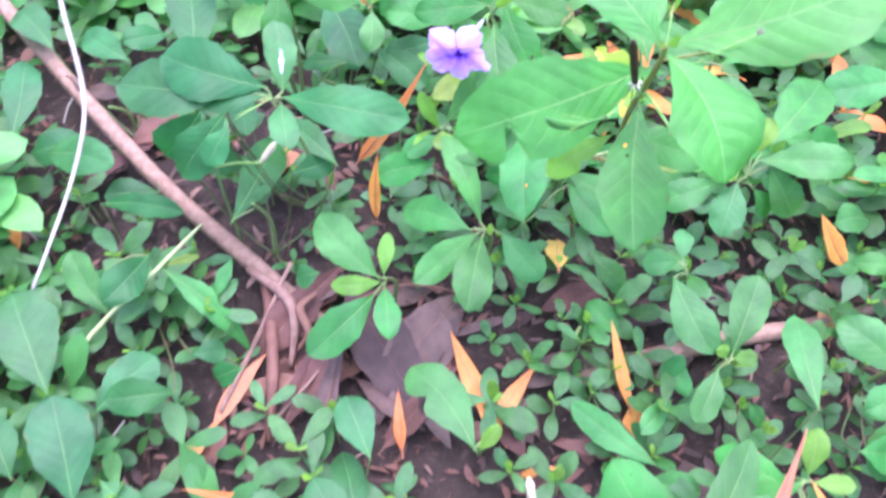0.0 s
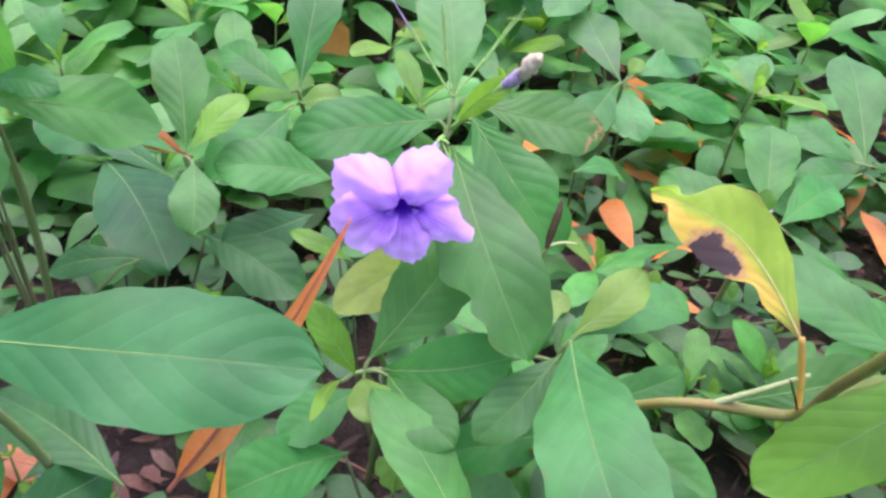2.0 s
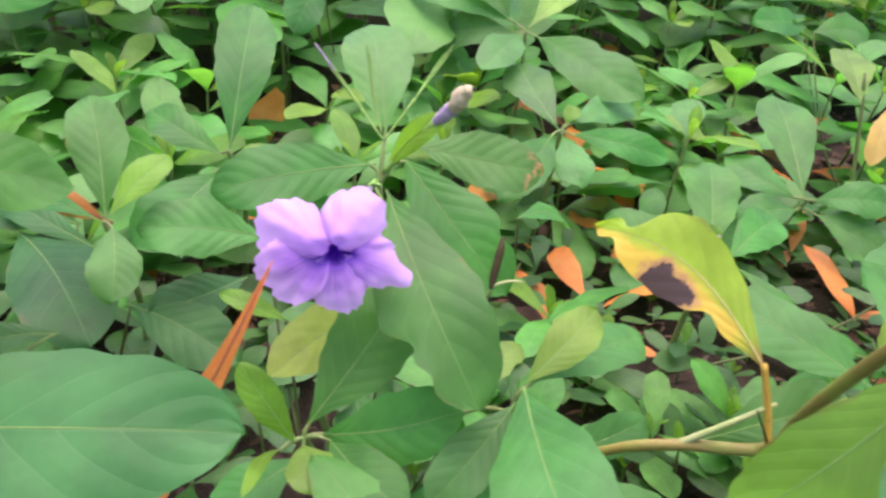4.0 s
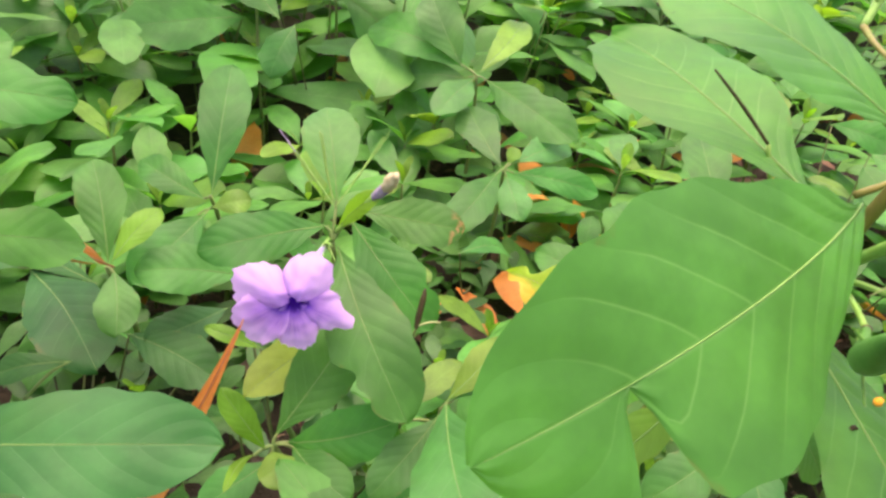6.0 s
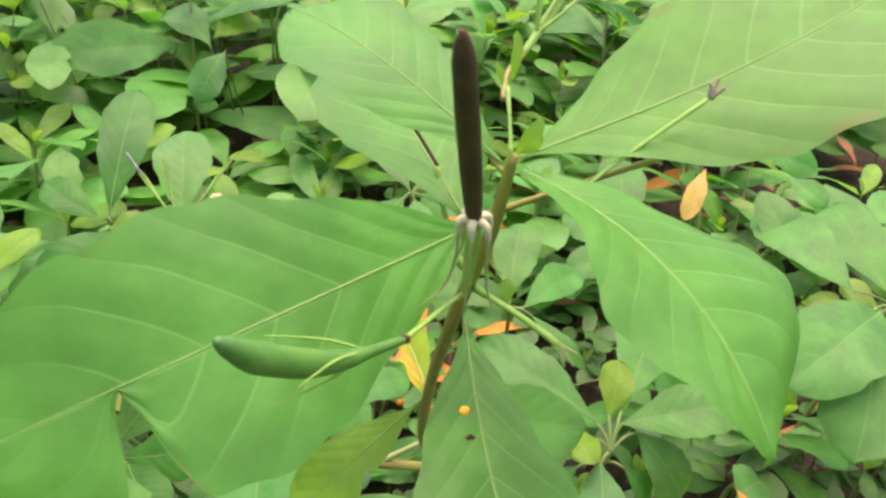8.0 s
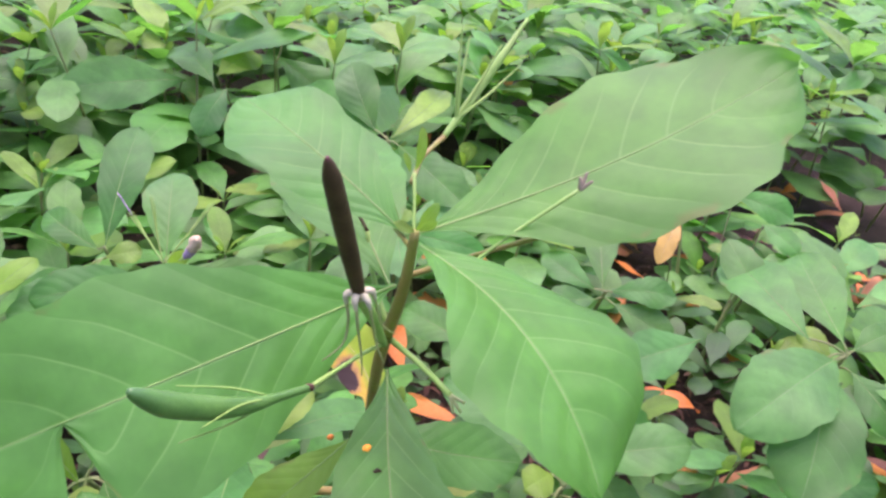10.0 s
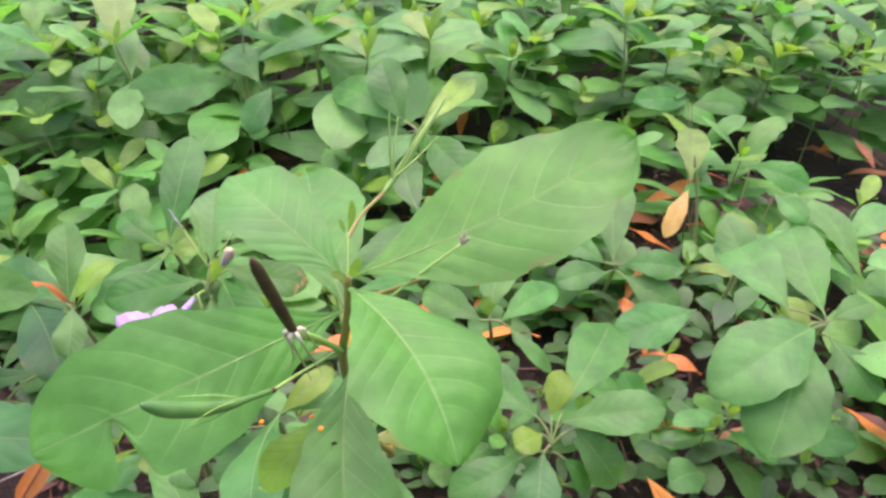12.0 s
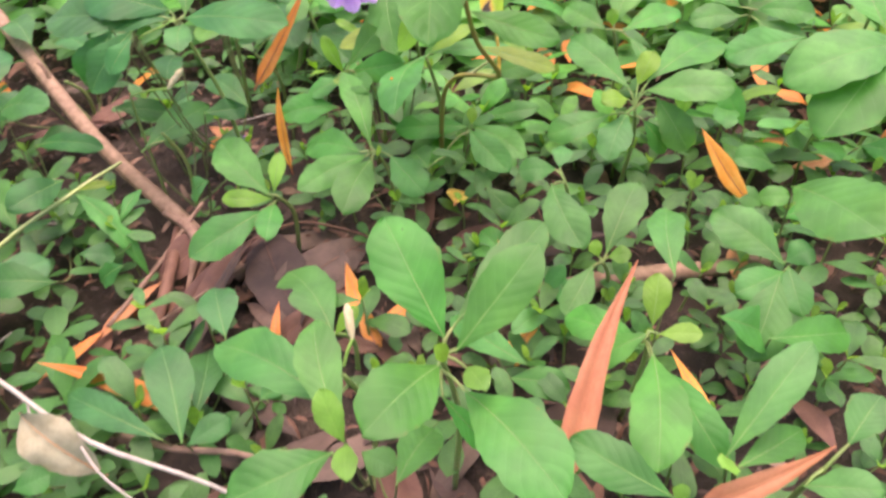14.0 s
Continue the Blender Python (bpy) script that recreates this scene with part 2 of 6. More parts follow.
CREAM = plain("wilted_cream", (0.46, 0.37, 0.20), (0.62, 0.52, 0.32), 260, 0.75, spread=0.1, rise=0.002)
WILT_PURPLE = plain("wilted_purple", (0.26, 0.17, 0.28), (0.46, 0.37, 0.44), 260, 0.7, spread=0.1)
ORANGE = plain("dry_orange", (0.80, 0.25, 0.04), (0.86, 0.34, 0.08), 55, 0.5, 0.35, 0.001, 0.12, 0.4)
PEACH = plain("dry_peach", (0.56, 0.215, 0.098), (0.64, 0.285, 0.13), 55, 0.55, 0.3, 0.001, 0.12, 0.4)
RUSSET = plain("dry_russet", (0.102, 0.045, 0.030), (0.155, 0.073, 0.047), 70, 0.7, 0.25, 0.0015, 0.4)
BROWN = plain("dry_brown", (0.060, 0.036, 0.028), (0.108, 0.064, 0.048), 60, 0.7, 0.25, 0.0015, 0.4)
BARK = plain("twig_bark", (0.165, 0.094, 0.065), (0.26, 0.155, 0.11), 110, 0.8, 0.2, 0.0012, 0.2)
PALE_TWIG = plain("pale_twig", (0.28, 0.24, 0.20), (0.40, 0.35, 0.29), 110, 0.75, 0.2, 0.0008, 0.15)
SPECK = plain("orange_speck", (0.80, 0.24, 0.012), (0.85, 0.32, 0.03), 300, 0.6)


def soil_material():
    mat, nt, bsdf = material("soil", 0.9, 0.15)
    tc = nt.nodes.new("ShaderNodeTexCoord")
    p = tc.outputs["Object"]
    a, b, c = noise_of(nt, p, 9.0, 6.0), noise_of(nt, p, 70.0, 6.0, 0.7), noise_of(nt, p, 420.0, 4.0)
    col = mix(nt, ramp(nt, a, 0.35, 0.65), (0.042, 0.030, 0.023), (0.078, 0.053, 0.040))
    col = mix(nt, ramp(nt, b, 0.5, 0.75), col, (0.15, 0.095, 0.070))
    col = mix(nt, math_node(nt, "MULTIPLY", c, 0.6), col, (0.018, 0.014, 0.012))
    nt.links.new(col, bsdf.inputs["Base Color"])
    bump(nt, bsdf, math_node(nt, "ADD", b, math_node(nt, "MULTIPLY", c, 0.5)), 1.0, 0.008)
    return mat


SOIL = soil_material()


def petal_material():
    mat, nt, bsdf = material("petal_lilac", 0.6, 0.2)
    tc = nt.nodes.new("ShaderNodeTexCoord")
    sep = nt.nodes.new("ShaderNodeSeparateXYZ")
    nt.links.new(tc.outputs["UV"], sep.inputs[0])
    u, v = sep.outputs[0], sep.outputs[1]
    wave = nt.nodes.new("ShaderNodeTexNoise")
    wave.inputs["Scale"].default_value = 1.0
    comb = nt.nodes.new("ShaderNodeCombineXYZ")
    nt.links.new(math_node(nt, "MULTIPLY", v, 26.0), comb.inputs[0])
    nt.links.new(math_node(nt, "MULTIPLY", u, 2.5), comb.inputs[1])
    nt.links.new(comb.outputs[0], wave.inputs["Vector"])
    col = mix(nt, ramp(nt, u, 0.30, 0.95), (0.50, 0.235, 0.72), (0.70, 0.42, 0.78))
    line = math_node(nt, "MULTIPLY", ramp(nt, wave.outputs[0], 0.5, 0.68), math_node(nt, "SUBTRACT", 1.0, ramp(nt, u, 0.40, 0.80)))
    col = mix(nt, math_node(nt, "MULTIPLY", line, 0.45), col, (0.20, 0.07, 0.55))
    col = mix(nt, ramp(nt, u, 0.16, 0.42), (0.16, 0.045, 0.50), col)
    nt.links.new(col, bsdf.inputs["Base Color"])
    bump(nt, bsdf, wave.outputs[0], 0.35, 0.0006)
    tr = nt.nodes.new("ShaderNodeBsdfTranslucent")
    nt.links.new(col, tr.inputs["Color"])
    ms = nt.nodes.new("ShaderNodeMixShader")
    ms.inputs[0].default_value = 0.5
    nt.links.new(bsdf.outputs[0], ms.inputs[1])
    nt.links.new(tr.outputs[0], ms.inputs[2])
    nt.links.new(ms.outputs[0], nt.nodes["Material Output"].inputs[0])
    return mat


PETAL = petal_material()


# ---- builders ----
def thing(name, place, label, category, group="", kind=""):
    ob = new(name)
    ob.location = place
    ob.empty_display_size = 0.01
    return tagged(ob, label, category, group, kind)


def link_part(name, me, parent, m=None, label=""):
    ob = new(name, me)
    ob.parent = parent
    at = parent.matrix_basis.copy() if parent.parent is None else parent.parent.matrix_basis @ parent.matrix_basis
    ob.matrix_basis = at.inverted() @ (m if m is not None else Matrix.Identity(4))
    return tagged(ob, label)


def mesh_of(name, verts, faces, mat, uvs=None, smooth=True):
    me = bpy.data.meshes.new(name)
    me.from_pydata([tuple(v) for v in verts], [], faces)
    if uvs is not None:
        layer = me.uv_layers.new(name="blade")
        idx = np.empty(len(me.loops), dtype=np.int32)
        me.loops.foreach_get("vertex_index", idx)
        layer.data.foreach_set("uv", np.asarray(uvs, dtype=np.float32)[idx].ravel())
    if smooth:
        me.polygons.foreach_set("use_smooth", [True] * len(me.polygons))
    me.materials.append(mat)
    me.update()
    return me


def tube_data(points, radii, sides=8, wobble=0.0, rng=None):
    """A tapered round rod along a smoothed line, closed at both ends."""
    pts = [Vector(p) for p in points]
    line, rad = [], []
    steps = 5
    for k in range(len(pts) - 1):
        p0, p1, p2, p3 = pts[max(k - 1, 0)], pts[k], pts[k + 1], pts[min(k + 2, len(pts) - 1)]
        for j in range(steps):
            t = j / steps
            line.append(0.5 * ((2 * p1) + (p2 - p0) * t + (2 * p0 - 5 * p1 + 4 * p2 - p3) * t * t + (3 * p1 - p0 - 3 * p2 + p3) * t ** 3))
            rad.append(radii[k] * (1 - t) + radii[k + 1] * t)
    line.append(pts[-1])
    rad.append(radii[-1])
    verts, faces = [], []
    side = Vector((0.31, 0.17, 0.93))
    for k, p in enumerate(line):
        ahead = (line[min(k + 1, len(line) - 1)] - line[max(k - 1, 0)])
        ahead = ahead.normalized() if ahead.length > 1e-9 else Vector((0, 0, 1))
        x = side.cross(ahead)
        if x.length < 1e-4:
            x = Vector((1, 0, 0)).cross(ahead)
        x.normalize()
        y = ahead.cross(x)
        for j in range(sides):
            a = 2 * math.pi * j / sides
            r = rad[k] * (1 + (rng.uniform(-wobble, wobble) if rng else 0))
            verts.append(p + x * (r * math.cos(a)) + y * (r * math.sin(a)))
    n = len(line)
    for k in range(n - 1):
        for j in range(sides):
            j2 = (j + 1) % sides
            faces.append((k * sides + j, k * sides + j2, (k + 1) * sides + j2, (k + 1) * sides + j))
    faces.append(tuple(reversed(range(sides))))
    faces.append(tuple((n - 1) * sides + j for j in range(sides)))
    return verts, faces


def rod(name, parent, points, radii, mat, sides=8, label="", wobble=0.0, rng=None):
    verts, faces = tube_data(points, radii, sides, wobble, rng)
    return link_part(name, mesh_of(name, verts, faces, mat), parent, None, label)


def blade_data(length, width, arch=0.08, fold=9.0, shape=1.2, bites=(), seed=0, nl=18, nw=5, wave=1.0, taper=1.0, point=0.1, bend=0.0, quilt=0.004):
    """A leaf blade lying along x, its upper side to +z: narrow foot, broad beyond the middle, rounded (point=0) or drawn-out (point=1) tip,
    folded along the midrib, arched, wavy at the rim. bites: (where along it, which side, how deep, how wide)."""
    rng = random.Random(seed)
    ph = [rng.uniform(0, 6.28) for _ in range(4)]
    verts, uvs, faces = [], [], []
    tf = math.tan(radians(fold))
    sway = rng.uniform(-0.045, 0.045)
    widest = 0.35 + 0.19 * shape
    p, q = 2.5 - 1.35 * point, 0.66 + 0.36 * point
    for i in range(nl + 1):
        u = i / nl
        u = u + 0.08 * math.sin(2 * math.pi * u) / (2 * math.pi) * -1
        if u > widest:
            w = max(0.0, 1 - ((u - widest) / (1 - widest)) ** p) ** q
        else:
            w = math.sin(0.5 * math.pi * u / widest) ** (0.75 + 0.5 * taper)
        w = max(w, 0.035 if u < 0.2 else 0.008)
        for j in range(-nw, nw + 1):
            v = j / nw
            ww = w
            for bite in bites:
                u0, side, depth = bite[:3]
                if side == 0 or v * side > 0:
                    ww *= 1 - depth * math.exp(-((u - u0) / (bite[3] if len(bite) > 3 else 0.06)) ** 2) * (abs(v) if depth < 0.9 else 1.0)
            rim = 1 + 0.026 * math.sin(u * 41 + ph[0] + (1.7 if v > 0 else 0)) * abs(v) + 0.03 * math.sin(u * 17 + ph[2] + (0.9 if v > 0 else 0)) * abs(v)
            y = 0.5 * width * ww * v * rim
            x = length * u
            z = length * arch * 4 * u * (1 - u) * (0.8 + 0.2 * u)
            z += abs(y) * tf - 0.9 * abs(y) * abs(v) * tf * 0.8
            z += wave * 0.035 * width * abs(v) ** 1.5 * math.sin(u * 11 + ph[1] + (2.1 if v > 0 else 0)) * (0.3 + u)
            z += wave * quilt * width * math.cos((u * 8 - 2.0 * abs(v) ** 1.2) * 2 * math.pi) * (1 - v * v) * min(1, 4 * abs(v)) * -1
            y += length * (sway + bend) * math.sin(math.pi * u)
            verts.append((x, y, z))
            uvs.append((u, 0.5 + 0.5 * v))
    m = 2 * nw + 1
    for i in range(nl):
        for j in range(2 * nw):
            faces.append((i * m + j, (i + 1) * m + j, (i + 1) * m + j + 1, i * m + j + 1))
    return verts, faces, uvs


LEAF_SEED = [0]


def blade_pose(base, tip, face):
    base, tip = Vector(base), Vector(tip)
    x = (tip - base).normalized()
    z = Vector(face)
    z = (z - x * z.dot(x)).normalized()
    y = z.cross(x)
    m = Matrix((x, y, z)).transposed().to_4x4()
    m.translation = base
    return m


def leaf(parent, base, tip, width, face, mat=None, arch=0.09, fold=9.0, roll=0.0, bites=(), shape=1.4, label="", name="leaf", wave=1.5, taper=1.0, nl=0, point=0.08, bend=0.0, quilt=0.0022):
    LEAF_SEED[0] += 1
    length = (Vector(tip) - Vector(base)).length
    mat = mat or BLADES.get(parent.name, LEAF)
    nl = nl or (48 if length > 0.045 else 24)
    nw = 7
    if width > 0.012 and mat is not LEAF_TOP:
        width = min(width * 0.88, max(0.55 * length, 0.02))
    verts, faces, uvs = blade_data(length, width, arch, fold, shape, bites, LEAF_SEED[0], nl, nw, wave, taper, point, bend, quilt)
    m = blade_pose(base, tip, face) @ pose(0, 0, 0, roll, 0, 0)
    ob = link_part(name, mesh_of("leaf", verts, faces, mat, uvs), parent, m, label)
    if length > 0.03:
        # the midrib, a slim ridge along the blade
        mid = [Vector(verts[i * (2 * nw + 1) + nw]) + Vector((0, 0, 0.00005)) for i in range(0, nl + 1, 3)]
        thick = 0.0002 + 0.0016 * length
        rv, rf = tube_data(mid, [thick * (1 - 0.88 * k / (len(mid) - 1)) for k in range(len(mid))], 5)
        rib = new("midrib", mesh_of("midrib", rv, rf, RIB_YELLOW if mat in (LEAF_YELLOW, LEAF_BLIGHT) else RIB))
        rib.parent = ob
    foot = STALK.get(parent.name)
    if foot:
        near = min((foot[0].lerp(foot[1], k / 12) for k in range(4, 13)), key=lambda q: (q - Vector(base)).length)
        gap = (near - Vector(base)).length
        if gap > 0.03:
            # a branch that rises from the foot of the plant, under the blades
            low = foot[0].lerp(foot[1], 0.12)
            knee = low.lerp(Vector(base), 0.6) + Vector((0, 0, -0.25 * abs(base[2])))
            knee.z = max(knee.z, 0.006)
            rod("branch", parent, [low, knee, Vector(base).lerp(Vector(tip), 0.03)], [0.0010, 0.0008, 0.0006], STEM_DARK, 6)
        elif gap > 0.004:
            mid = near.lerp(Vector(base), 0.55) + Vector((0, 0, 0.12 * gap))
            into = Vector(base).lerp(Vector(tip), 0.04)
            rod("petiole", parent, [near, mid, into], [0.0010, 0.0008, 0.0007], STEM, 6)
    return ob


STALK, BLADES = {}, {}


def plant(top, foot, label, group="plants of the bed", blades=None):
    ob = thing("leafy_plant", (foot[0], foot[1], 0.0), label, "plant", group)
    a, b = Vector((foot[0], foot[1], -0.004)), Vector(top)
    STALK[ob.name] = (a, b)
    BLADES[ob.name] = blades or LEAF
    mid = a.lerp(b, 0.5) + Vector((0.006, 0.006, 0.01))
    rod("stem", ob, [a, mid, b], [0.0021, 0.0018, 0.0013], STEM, 8)
    return ob

# ---- ground ----
def ground():
    """One sheet of soil, fine near the path and coarse towards the horizon, softly uneven."""
    def axis(lo, hi, step):
        near = list(np.arange(lo, hi + 1e-6, step))
        far, d = [], step
        while d < 60:
            d *= 1.45
            far.append(d)
        return [lo - d for d in reversed(far)] + near + [hi + d for d in far]
    xs, ys = axis(-0.9, 1.5, 0.03), axis(-0.5, 1.9, 0.03)
    verts, faces = [], []
    for y in ys:
        for x in xs:
            h = 0.012 * noise.noise((x * 6, y * 6, 0.3)) + 0.006 * noise.noise((x * 22, y * 22, 1.3))
            verts.append((x, y, h - 0.006))
    n = len(xs)
    for j in range(len(ys) - 1):
        for i in range(n - 1):
            faces.append((j * n + i, j * n + i + 1, (j + 1) * n + i + 1, (j + 1) * n + i))
    ob = new("ground", mesh_of("ground", verts, faces, SOIL))
    return tagged(ob, "dark crumbly soil strewn with leaf litter", "ground", kind="structure")


ground()


# ---- the tall seeding plant ----
def podded_plant():
    ob = thing("leafy_plant", (0.09, 0.45, 0.0), "tall leaning plant with one dark and one green pod", "plant")
    rod("stem", ob, [(0.09, 0.45, -0.004), (0.098, 0.415, 0.1), (0.1098, 0.3934, 0.1383), (0.126, 0.381, 0.151), (0.1480, 0.3685, 0.158), (0.1320, 0.352, 0.195),
                     (0.1245, 0.334, 0.238), (0.1175, 0.307, 0.289), (0.119, 0.298, 0.318), (0.119, 0.294, 0.338)],
        [0.0024, 0.0021, 0.0018, 0.0020, 0.0021, 0.0018, 0.0018, 0.0018, 0.0016, 0.0011], STEM_RED, 10)
    # blades of the upper whorls
    leaf(ob, (0.1175, 0.300, 0.319), (0.0195, 0.2668, 0.3025), 0.048, (0.13, -0.72, 0.65), LEAF_TOP, arch=0.115, fold=5, bites=((0.765, 1, 0.98, 0.034),), label="broad green leaf with a torn notch", shape=1.5, point=0.05, nl=64, quilt=0.006)
    leaf(ob, (0.118, 0.297, 0.335), (0.0820, 0.341, 0.3530), 0.032, (0.1, -0.5, 0.85), LEAF_TOP, arch=0.1, fold=8, shape=1.35, nl=48, quilt=0.005)
    leaf(ob, (0.119, 0.310, 0.312), (0.112, 0.398, 0.322), 0.042, (-0.1, -0.55, 0.8), LEAF_TOP, arch=0.06, fold=5, nl=48, quilt=0.0035)
    leaf(ob, (0.121, 0.298, 0.335), (0.216, 0.298, 0.381), 0.052, (-0.34, -0.33, 0.88), LEAF_TOP, arch=0.0, fold=5, shape=1.3, bites=((0.85, -1, 0.12),), nl=56, quilt=0.0035)
    leaf(ob, (0.119, 0.289, 0.337), (0.143, 0.231, 0.313), 0.051, (0.36, -0.38, 0.85), LEAF_TOP, arch=0.13, fold=22, shape=1.35, point=0.1, nl=56, quilt=0.006)
    leaf(ob, (0.120, 0.306, 0.286), (0.112, 0.226, 0.262), 0.037, (0.05, -0.45, 0.88), LEAF_TOP, arch=0.05, fold=9, shape=1.75, bites=((0.96, 1, 0.5),), label="drooping green leaf with a ragged tip", nl=48, quilt=0.005)
    leaf(ob, (0.115, 0.319, 0.2475), (0.0795, 0.320, 0.207), 0.022, (-0.2, -0.6, 0.75), LEAF_YOUNG, bites=((0.45, 1, 0.4, 0.07),), label="yellowish green drooping leaf")
    leaf(ob, (0.1270, 0.345, 0.222), (0.190, 0.336, 0.205), 0.03, (0.05, -0.5, 0.86), LEAF, arch=0.04)
    leaf(ob, (0.1320, 0.355, 0.19), (0.190, 0.365, 0.165), 0.019, (0, -0.4, 0.9), LEAF_DULL)
    # the blighted leaf: a bare stalk, then the arched blade
    rod("petiole", ob, [(0.1480, 0.3685, 0.158), (0.1475, 0.3735, 0.169), (0.1458, 0.3810, 0.183)], [0.0011, 0.0012, 0.0010], LEAF_YELLOW, 8)
    rod("spine", ob, [(0.1475, 0.3680, 0.159), (0.1435, 0.3695, 0.167), (0.1395, 0.3715, 0.174)], [0.0005, 0.0004, 0.0003], POD_DARK, 5)
    leaf(ob, (0.1462, 0.379, 0.181), (0.132, 0.466, 0.181), 0.034, (-0.66, -0.55, 0.5), LEAF_BLIGHT, arch=0.05, fold=4, taper=1.0, shape=1.15, bend=-0.15, bites=((0.84, -1, 0.85, 0.05), (0.86, 1, 0.6, 0.06), (0.28, 1, 0.4, 0.07)),
         label="yellowing leaf with a dark brown blighted patch", wave=1.6, nl=40, point=0.5)
    leaf(ob, (0.138, 0.384, 0.147), (0.185, 0.375, 0.165), 0.024, (0, -0.5, 0.86), LEAF)
    rod("shoot", ob, [(0.1255, 0.3815, 0.151), (0.136, 0.377, 0.162), (0.150, 0.374, 0.172)], [0.0014, 0.0011, 0.0007], STEM_PALE, 8)
    rod("petiole", ob, [(0.1185, 0.2955, 0.333), (0.1145, 0.301, 0.3372), (0.110, 0.3066, 0.3406), (0.105, 0.3125, 0.3433)], [0.0006, 0.0006, 0.0005, 0.0002], STEM_RED, 7, "reddish leaf stalk")
    # dark pod on its stalk, with the five pale sepals bent back
    base, tip = Vector((0.1, 0.266, 0.340)), Vector((0.0907, 0.258, 0.3728))
    way = tip - base
    stalk_foot = Vector((0.1165, 0.301, 0.2995))
    rod("pod_stalk", ob, [stalk_foot, stalk_foot.lerp(base, 0.5) + Vector((0, 0, 0.001)), base], [0.0011, 0.0013, 0.0015], SHOOT, 10)
    pod = rod("pod", ob, [base + way * k for k in (0, 0.12, 0.35, 0.65, 0.88, 0.97, 1.0)], [0.0011, 0.0015, 0.0018, 0.00185, 0.0017, 0.0010, 0.0005], POD_DARK, 14, "dark brown ripe seed pod")
    rod("pod_tip", pod, [tip - way * 0.015, tip + way * 0.012], [0.0007, 0.0004], RUSSET, 8)
    drop = Vector((0.006, 0.011, -0.026))
    across = (Vector((1, 0.2, 0.1)), Vector((-1, -0.1, 0.1)), Vector((0.45, -0.9, 0)), Vector((-0.5, -0.85, 0)), Vector((-0.2, 0.9, 0.1)))
    for out, fall, away in zip(across, (0.6, 0.85, 0.7, 0.95, 0.5), (1.6, 3.0, 1.2, 0.6, 1.0)):
        o = out.normalized() * 0.0026
        knee = base + o * 1.15 - way * 0.06
        sepal = rod("sepal", ob, [knee, knee + o * 0.12 + drop * 0.3 * fall, knee + o * 0.3 * away + drop * 0.7 * fall, knee + o * away + drop * fall], [0.0004, 0.00032, 0.00024, 0.0001], STEM_PALE, 6, "pale bent-back sepal")
        rod("sepal_foot", sepal, [base - way * 0.05, base + o * 0.55 + way * 0.025, base + o * 1.05 + way * 0.01, knee], [0.0007, 0.0008, 0.0007, 0.0004], CALYX, 7, "whitish fleshy foot")
    # green pod, lying out to the side
    foot, end = Vector((0.0920, 0.2705, 0.3135)), Vector((0.0588, 0.247, 0.3372))
    run = end - foot
    rod("pod_stalk", ob, [Vector((0.1165, 0.301, 0.2995)), Vector((0.1065, 0.287, 0.3075)), foot], [0.0006, 0.0005, 0.0006], SHOOT, 8)
    rod("joint", ob, [foot - run * 0.012, foot + run * 0.02], [0.0009, 0.0009], RUSSET, 8)
    sag = Vector((0, 0, -0.0035))
    rod("pod", ob, [foot, foot + run * 0.22 + sag * 0.7, foot + run * 0.4 + sag * 1.2, foot + run * 0.62 + sag * 1.3, foot + run * 0.84 + sag * 0.9, foot + run * 0.96 + sag * 0.3, end],
        [0.0008, 0.0010, 0.0017, 0.0024, 0.0024, 0.0014, 0.0004], POD_GREEN, 14, "plump green unripe pod")
    for a, b in (((-0.008, -0.003, 0.006), (-0.018, -0.009, 0.013)), ((-0.008, -0.007, 0.001), (-0.018, -0.015, 0.005)), ((-0.007, -0.007, 0.005), (-0.014, -0.015, 0.008))):
        s = foot + run * 0.25 + sag * 0.7
        rod("sepal", ob, [s, s + Vector(a), s + Vector(b)], [0.0003, 0.00025, 0.0001], SHOOT, 5)
    # spent stalks and new shoots round the top
    rod("spent_stalk", ob, [(0.1185, 0.301, 0.3005), (0.122, 0.285, 0.3045), (0.125, 0.2705, 0.307)], [0.0009, 0.0007, 0.0008], SHOOT, 6)
    for d in ((0.003, -0.002, -0.001), (0.002, -0.003, -0.003), (0.0005, -0.002, -0.004)):
        rod("bract", ob, [(0.125, 0.2705, 0.307), Vector((0.125, 0.2705, 0.307)) + Vector(d)], [0.0006, 0.0003], STEM_PALE, 5)
    rod("spent_stalk", ob, [(0.132, 0.2875, 0.3325), (0.1403, 0.2873, 0.340), (0.1551, 0.2857, 0.353)], [0.00045, 0.0004, 0.0005], SHOOT, 6)
    for d in ((0.001, 0.0005, 0.004), (0.002, -0.001, 0.0025), (-0.0008, 0, 0.003)):
        rod("bract", ob, [(0.1551, 0.2857, 0.353), Vector((0.1551, 0.2857, 0.353)) + Vector(d)], [0.0007, 0.0003], PAPERY, 5)
    rod("spent_stalk", ob, [(0.121, 0.305, 0.318), (0.14, 0.302, 0.326), (0.155, 0.297, 0.334)], [0.0009, 0.0007, 0.0008], STEM_RED, 6)
    for d in ((0.003, -0.001, 0.001), (0.003, 0.001, 0.002), (0.0025, 0, -0.001)):
        rod("bract", ob, [(0.155, 0.297, 0.334), Vector((0.155, 0.297, 0.334)) + Vector(d)], [0.0006, 0.0002], STEM_PALE, 5)
    rod("flower_stalk", ob, [(0.119, 0.295, 0.337), (0.1198, 0.300, 0.343), (0.1205, 0.305, 0.348)], [0.0005, 0.00035, 0.0006], SHOOT, 6)
